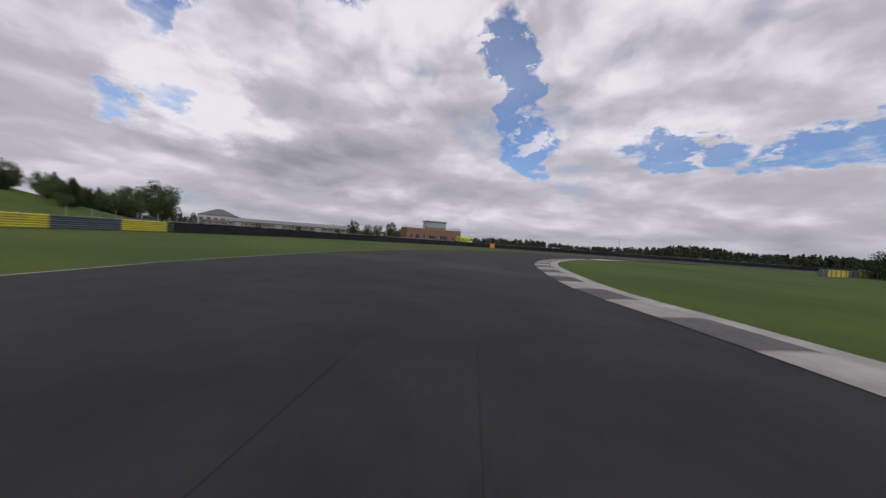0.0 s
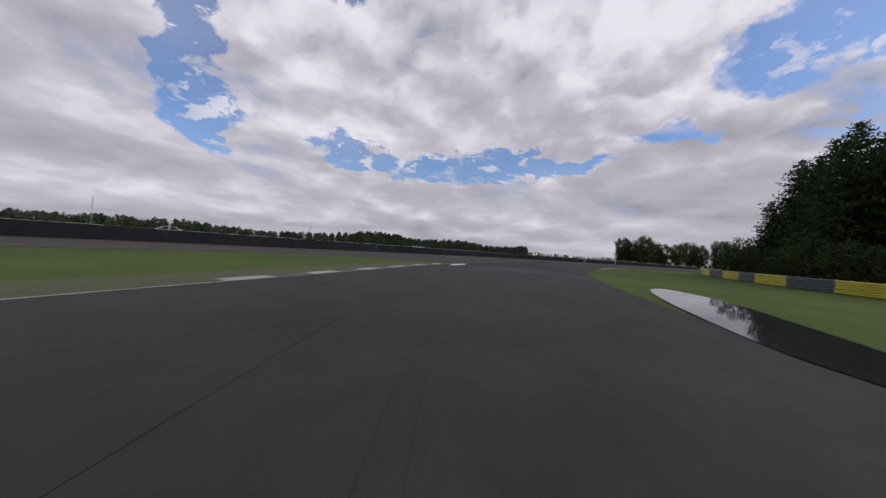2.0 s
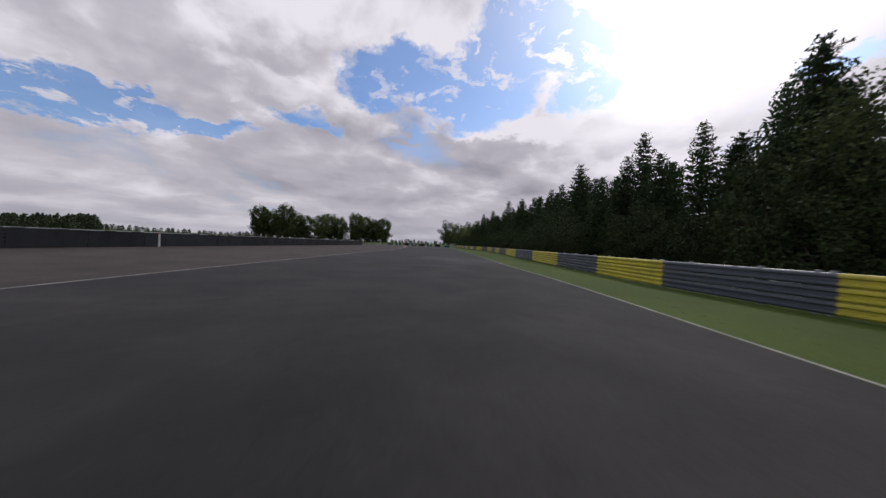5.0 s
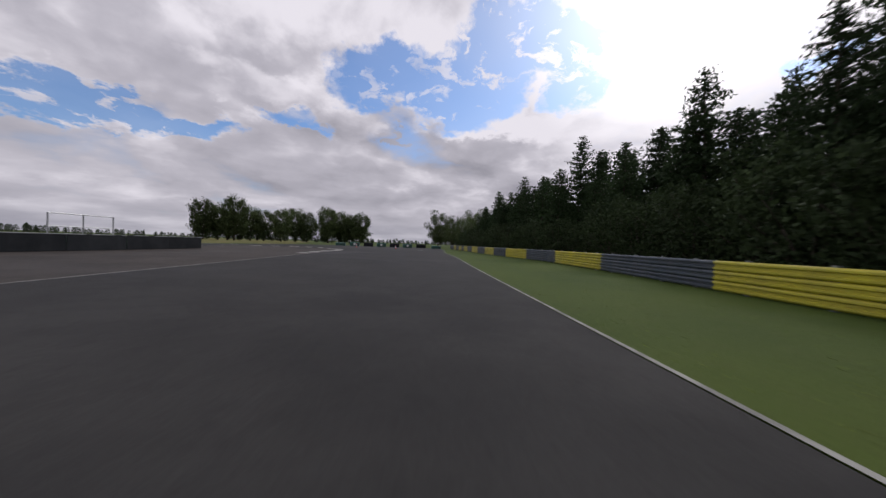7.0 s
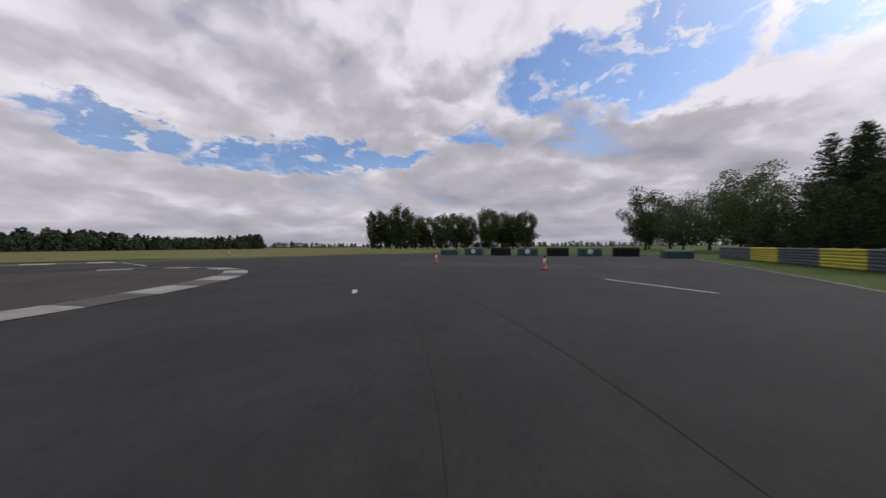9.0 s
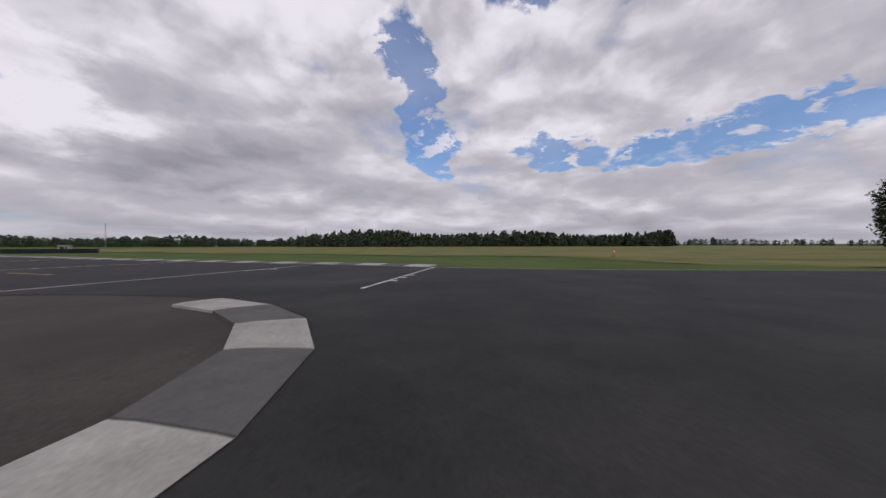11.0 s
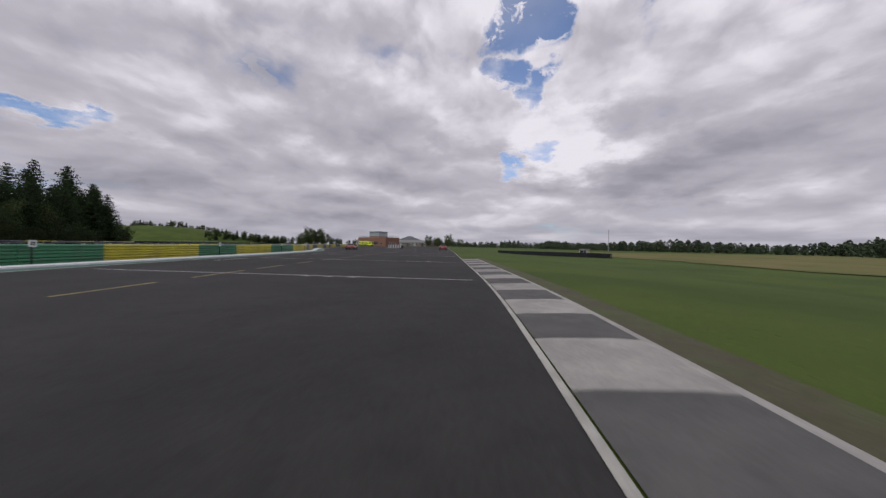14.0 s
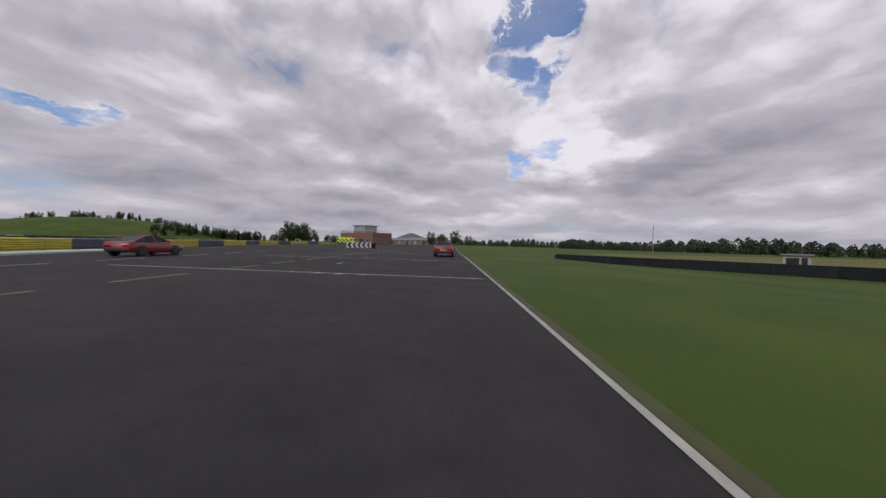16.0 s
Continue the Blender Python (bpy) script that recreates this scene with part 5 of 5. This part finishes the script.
def marshal_hut(x, y, turn):
    owner = thing("marshal_hut", "small pale marshal hut with a dark opening and grey roof", "hut", m=pose(x, y, ground_height(x, y), 0, 0, turn))
    part("wall", made_box(-0.9, 0.9, -0.8, 0.8, 0, 1.85), RENDER_WALL, owner)
    # no holes: dark plates on the wall stand for the shaded inside
    part("opening", made_box(-0.7, 0.2, -0.82, -0.801, 0.9, 1.6), GLASS, owner)
    part("opening", made_box(0.35, 0.75, -0.82, -0.801, 0.1, 1.65), BLACK_PLASTIC, owner)
    part("roof", made_box(-1.1, 1.1, -1.0, 1.0, 1.85, 2.0), ROOF_PALE, owner)


marshal_hut(145.6, 152.5, 8)


# ---- boards, posts and cones ----
def chevron_board(x, y, turn):
    owner = thing("chevron_board", "white board with black chevrons on a black tyre stack", "sign", m=pose(x, y, 0.02, 0, 0, turn))
    owner.scale = (0.75, 0.75, 0.85)
    part("board", made_box(-3.1, 3.1, -0.03, 0.03, 0.1, 1.35), FRAME_WHITE, owner)
    for k in range(5):
        bm = bmesh.new()
        x0 = -2.9 + k * 1.2
        for s in (0, 1):
            a, b = (0.72, 0.16) if s else (0.72, 1.29)
            v = [bm.verts.new(p) for p in ((x0, -0.036, 0.72), (x0 + 0.55, -0.036, 0.72), (x0 + 1.05, -0.036, b), (x0 + 0.5, -0.036, b))]
            bm.faces.new(v)
        bmesh.ops.solidify(bm, geom=bm.faces[:], thickness=0.004)
        part("chevron", bm, BLACK_PLASTIC, owner)
    for k in range(9):
        ob = new("tyre_stack", STACK)
        ob.parent, ob.location = owner, (-2.6 + k * 0.66, 0.42, 0)
    part("belting", made_box(3.15, 4.2, -0.1, 0.7, 0, 1.15), BELT, owner)


chevron_board(97.0, 122.4, 95)
ob = thing("orange_board", "plain orange board standing against the tyre wall", "board", m=pose(11.6, 82.5, 0, 0, 0, 29))
part("panel", made_box(-0.68, 0.68, -0.05, 0.05, 0.05, 1.15), ORANGE, ob)
for s in (-0.6, 0.6):
    part("post", made_box(s - 0.04, s + 0.04, 0.05, 0.13, 0, 1.3), STEEL, ob)


def traffic_cone(x, y):
    owner = thing("traffic_cone", "orange traffic cone with a white reflective band on asphalt", "traffic cone", "traffic cones", pose(x, y, 0.022))
    bm = made_box(-0.165, 0.165, -0.165, 0.165, 0, 0.03, bevel=0.01)
    part("base", bm, RUBBER, owner, "black rubber base")
    for name, lo, hi, mat in (("body", 0.03, 0.24, CONE_ORANGE), ("sleeve", 0.24, 0.55, FRAME_WHITE), ("tip", 0.55, 0.74, CONE_ORANGE)):
        bm = bmesh.new()
        wide = [(0.115 - 0.125 * (z - 0.03), z) for z in (lo, hi)]
        spun(bm, [(0.13, 0.028), (0.13, 0.045), *wide] if lo < 0.1 else [*wide, (0.018, 0.75)] if hi > 0.7 else wide, 20)
        part(name, bm, mat, owner, "white reflective sleeve" if name == "sleeve" else "", smooth=True)


for x, y in ((217.1, 35.1), (222.6, 41.5), (240.5, 75.0)):
    traffic_cone(x, y)


# ---- vehicles ----
def loft(bm, sections):
    rows = [[bm.verts.new(p) for p in s] for s in sections]
    for a, b in zip(rows, rows[1:]):
        for k in range(len(a) - 1):
            bm.faces.new((a[k], a[k + 1], b[k + 1], b[k]))
    bm.faces.new(rows[0][::-1])
    bm.faces.new(rows[-1])
    return rows


def hull(bm, stations):
    """A car's lower body from stations of (x, half width, low, shoulder height)."""
    secs = []
    for x, w, lo, hi in stations:
        half = [(w * 0.90, lo), (w * 0.985, lo + 0.10), (w, lo + (hi - lo) * 0.48), (w * 0.975, hi - 0.09), (w * 0.90, hi - 0.015), (w * 0.55, hi + 0.015), (0.0, hi + 0.025)]
        pts = [(x, -y, z) for y, z in half] + [(x, y, z) for y, z in half[-2::-1]]
        secs.append(pts)
    loft(bm, secs)
    bmesh.ops.recalc_face_normals(bm, faces=bm.faces[:])


def wheel(owner, x, y, r):
    side = 1 if y > 0 else -1
    bm = bmesh.new()
    spun(bm, [(r * 0.62, -0.1), (r * 0.93, -0.1), (r, -0.07), (r, 0.07), (r * 0.93, 0.1), (r * 0.62, 0.1)], 28, pose(x, y, r, 90, 0, 0))
    tyre = part("wheel", bm, RUBBER, owner, "black tyre with alloy rim", smooth=True)
    bm = bmesh.new()
    spun(bm, [(r * 0.62, -0.085), (r * 0.60, 0.085)], 28, pose(x, y, r, 90, 0, 0))
    for k in range(5):
        a = k * 2 * math.pi / 5
        box(bm, 0.0, r * 0.6, -0.028, 0.028, 0.08, 0.105, m=Matrix.Translation((x, y, r)) @ Matrix.Rotation(radians(90 * side), 4, "X") @ Matrix.Rotation(a, 4, "Z"))
    part("rim", bm, RIM, tyre)


def car(name, label, x, y, turn, paint, stations, roof, r=0.31, axle=(-1.35, 1.25), half=0.8, plate=True, group="", z=0.02):
    """roof: base rear, top rear, top front, base front along x, base height, top height, base and top half widths."""
    owner = thing(name, label, "car", group, pose(x, y, z, 0, 0, turn))
    bm = bmesh.new()
    hull(bm, stations)
    part("body", bm, paint, owner, smooth=True)
    xr, tr, tf, xf, zb, zt, wb, wt = roof
    bm = bmesh.new()
    n = 5
    secs = []
    for k in range(n + 1):
        t = k / n
        secs.append([(tr + (tf - tr) * t, yy, zt - 0.03 + 0.05 * math.cos(yy / wt * 1.3) - 0.03 * (2 * t - 1) ** 2) for yy in np.linspace(-wt, wt, 7)])
    loft(bm, secs)
    bmesh.ops.solidify(bm, geom=bm.faces[:], thickness=0.02)
    part("roof", bm, paint, owner, smooth=True)

    def pane(nm, pts):
        b = bmesh.new()
        b.faces.new([b.verts.new(p) for p in pts])
        bmesh.ops.solidify(b, geom=b.faces[:], thickness=0.012)
        part(nm, b, GLASS, owner)

    pane("rear_window", [(xr, -wb * 0.9, zb), (xr, wb * 0.9, zb), (tr, wt * 0.93, zt - 0.02), (tr, -wt * 0.93, zt - 0.02)])
    pane("windscreen", [(xf, wb * 0.92, zb), (xf, -wb * 0.92, zb), (tf, -wt * 0.93, zt - 0.02), (tf, wt * 0.93, zt - 0.02)])
    mid = (tr + tf) / 2
    for s in (-1, 1):
        pane("side_window", [(xr + 0.22, s * wb, zb), (mid - 0.04, s * wb, zb), (mid - 0.04, s * wt, zt - 0.05), (tr + 0.1, s * wt, zt - 0.05)])
        pane("side_window", [(mid + 0.04, s * wb, zb), (xf - 0.3, s * wb, zb), (tf - 0.05, s * wt, zt - 0.05), (mid + 0.04, s * wt, zt - 0.05)])
        for a, b in (((xr, wb * 0.95), (tr, wt * 0.98)), ((mid, wb), (mid, wt)), ((xf, wb * 0.95), (tf, wt * 0.98))):
            bm = bmesh.new()
            tube(bm, (a[0], s * a[1], zb - 0.02), (b[0], s * b[1], zt - 0.02), 0.045, 0.04, 6)
            part("pillar", bm, paint, owner)
        bm = bmesh.new()
        box(bm, xf - 0.45, xf - 0.28, s * (wb + 0.08) - 0.09, s * (wb + 0.08) + 0.09, zb + 0.02, zb + 0.14, bevel=0.025)
        part("mirror", bm, paint, owner)
        for ax in axle:
            wheel(owner, ax, s * half, r)
            # flat black disc on the body side stands for the shade inside the arch
            bm = bmesh.new()
            spun(bm, [(r * 1.13, -0.008), (r * 1.13, 0.008)], 24, pose(ax, s * (half + 0.07), r * 1.02, 90, 0, 0))
            part("wheel_arch", bm, BLACK_PLASTIC, owner)
    back, w0, lo, hi = stations[0]
    for s in (-1, 1):
        bm = bmesh.new()
        box(bm, back - 0.02, back + 0.16, s * (w0 * 0.72) - 0.2, s * (w0 * 0.72) + 0.2, hi - 0.27, hi - 0.13, bevel=0.02)
        part("tail_light", bm, TAIL, owner, "red tail light")
        bm = bmesh.new()
        front = stations[-1]
        box(bm, front[0] - 0.14, front[0] + 0.015, s * (front[1] * 0.7) - 0.17, s * (front[1] * 0.7) + 0.17, front[3] - 0.2, front[3] - 0.08, bevel=0.02)
        part("headlight", bm, CABIN_GLASS, owner)
    part("bumper_strip", made_box(back - 0.03, back + 0.1, -w0 * 0.9, w0 * 0.9, lo + 0.02, lo + 0.16, bevel=0.02), BLACK_PLASTIC, owner)
    if plate:
        pl = part("number_plate", made_box(back - 0.035, back - 0.015, -0.26, 0.26, lo + 0.24, lo + 0.36), PLATE, owner, "yellow number plate")
        b = bmesh.new()
        for k in range(6):
            box(b, back - 0.038, back - 0.0355, -0.22 + k * 0.075, -0.175 + k * 0.075, lo + 0.265, lo + 0.335)
        part("plate_bars", b, BLACK_PLASTIC, pl)
    return owner


SEDAN = [(-2.2, 0.72, 0.30, 0.92), (-2.1, 0.80, 0.24, 0.97), (-1.7, 0.86, 0.2, 0.99), (-0.9, 0.875, 0.19, 0.97), (0.2, 0.875, 0.19, 0.94), (1.1, 0.86, 0.19, 0.90), (1.8, 0.82, 0.22, 0.78), (2.12, 0.72, 0.27, 0.68), (2.22, 0.6, 0.32, 0.6)]
COUPE = [(-2.1, 0.74, 0.32, 0.84), (-2.0, 0.80, 0.26, 0.88), (-1.3, 0.84, 0.2, 0.88), (-0.2, 0.84, 0.19, 0.84), (0.8, 0.84, 0.19, 0.80), (1.6, 0.81, 0.22, 0.72), (2.05, 0.74, 0.27, 0.62), (2.15, 0.66, 0.32, 0.55)]
car("red_saloon_car", "dark red four door saloon car on the track", 129.0, 121.6, 147.5, RED, SEDAN, (-1.75, -0.95, 0.35, 1.15, 0.96, 1.40, 0.79, 0.58))
car("red_coupe", "faded red wedge shaped coupe on the pit side of the straight", 127.4, 100.0, 152, RED_BRIGHT, COUPE, (-1.95, -0.75, 0.1, 0.85, 0.86, 1.30, 0.76, 0.57), plate=False, half=0.765)


def rescue_truck(x, y, turn):
    owner = thing("rescue_truck", "fluorescent yellow and black chequered rescue truck by the control building", "emergency vehicle", m=pose(x, y, 0, 0, 0, turn))
    part("chassis", made_box(-4.0, 4.0, -0.9, 0.9, 0.45, 0.75), BLACK_PLASTIC, owner)
    cab = part("cab", made_box(2.1, 4.1, -1.15, 1.15, 0.7, 2.75, bevel=0.14), HIVIS, owner)
    part("windscreen", made_box(4.09, 4.12, -0.98, 0.98, 1.65, 2.5), GLASS, cab)
    part("bumper", made_box(4.0, 4.25, -1.15, 1.15, 0.45, 0.95, bevel=0.06), BLACK_PLASTIC, cab)
    body = part("body", made_box(-4.1, 1.95, -1.2, 1.2, 0.75, 3.1, bevel=0.06), HIVIS, owner)
    for k in range(6):
        for j in range(3):
            if (k + j) % 2 == 0:
                for s in (-1, 1):
                    part("check", made_box(-4.0 + k * 0.98, -3.02 + k * 0.98, s * 1.206 - 0.005, s * 1.206 + 0.005, 0.85 + j * 0.55, 1.4 + j * 0.55), BLACK_PLASTIC, body)
    for k in range(4):
        for s in (-1, 1):
            b = bmesh.new()
            v = [b.verts.new((-4.112, s * yy, zz)) for yy, zz in ((0.02, 1.0 + k * 0.5), (0.02, 1.25 + k * 0.5), (1.15, 0.85 + k * 0.5), (1.15, 0.6 + k * 0.5))]
            b.faces.new(v)
            bmesh.ops.solidify(b, geom=b.faces[:], thickness=0.006)
            part("stripe", b, BLACK_PLASTIC if k % 2 else CONE_ORANGE, body)
    for s in (-1, 1):
        part("side_window", made_box(2.5, 3.7, s * 1.155 - 0.01, s * 1.155 + 0.01, 1.65, 2.45), GLASS, cab)
        for ax in (-2.6, 3.0):
            wheel(owner, ax, s * 0.98, 0.48)
    part("light_bar", made_box(2.5, 2.85, -0.8, 0.8, 2.76, 2.95, bevel=0.03), CABIN_GLASS, cab)


rescue_truck(7.6, 141.6, 48)

car("silver_saloon_car", "silver saloon car parked before the control building", 3.5, 133.0, 25, SILVER, SEDAN, (-1.75, -0.95, 0.35, 1.15, 0.96, 1.40, 0.79, 0.58), plate=False, z=0.0)
car("white_hatchback", "white hatchback parked behind the tyre wall", 40.0, 118.0, -10, WHITE_PAINT, SEDAN, (-1.75, -0.95, 0.35, 1.15, 0.96, 1.42, 0.79, 0.6), plate=False, z=0.0)


def marker_post(x, y):
    owner = thing("marker_post", "short white plastic marker post", "post", "marker posts", pose(x, y, 0.0))
    bm = bmesh.new()
    tube(bm, (0, 0, 0), (0, 0, 0.95), 0.06, 0.05, 8)
    part("shaft", bm, FRAME_WHITE, owner)
    bm = bmesh.new()
    tube(bm, (0, 0, 0.95), (0, 0, 1.05), 0.052, 0.03, 8)
    part("cap", bm, CONE_ORANGE, owner)


for x, y in ((139.0, 78.2),):
    marker_post(x, y)


def mast(x, y, high):
    owner = thing("radio_mast", "thin grey lattice mast far off", "mast", "masts", pose(x, y, ground_height(x, y)))
    bm = bmesh.new()
    for a in range(3):
        dx, dy = math.cos(a * 2.094) * 0.35, math.sin(a * 2.094) * 0.35
        tube(bm, (dx, dy, 0), (dx * 0.4, dy * 0.4, high), 0.06, 0.05, 5)
    part("leg_frame", bm, STEEL, owner)
    bm = bmesh.new()
    for k in range(int(high / 1.2)):
        z = k * 1.2
        for a in range(3):
            b = a + (1 if k % 2 else 2)
            tube(bm, (math.cos(a * 2.094) * 0.3, math.sin(a * 2.094) * 0.3, z), (math.cos(b * 2.094) * 0.28, math.sin(b * 2.094) * 0.28, z + 1.2), 0.025, 0.025, 4)
    part("bracing", bm, STEEL, owner)


mast(44.0, 330.0, 17.0)
mast(176.0, 330.0, 16.0)
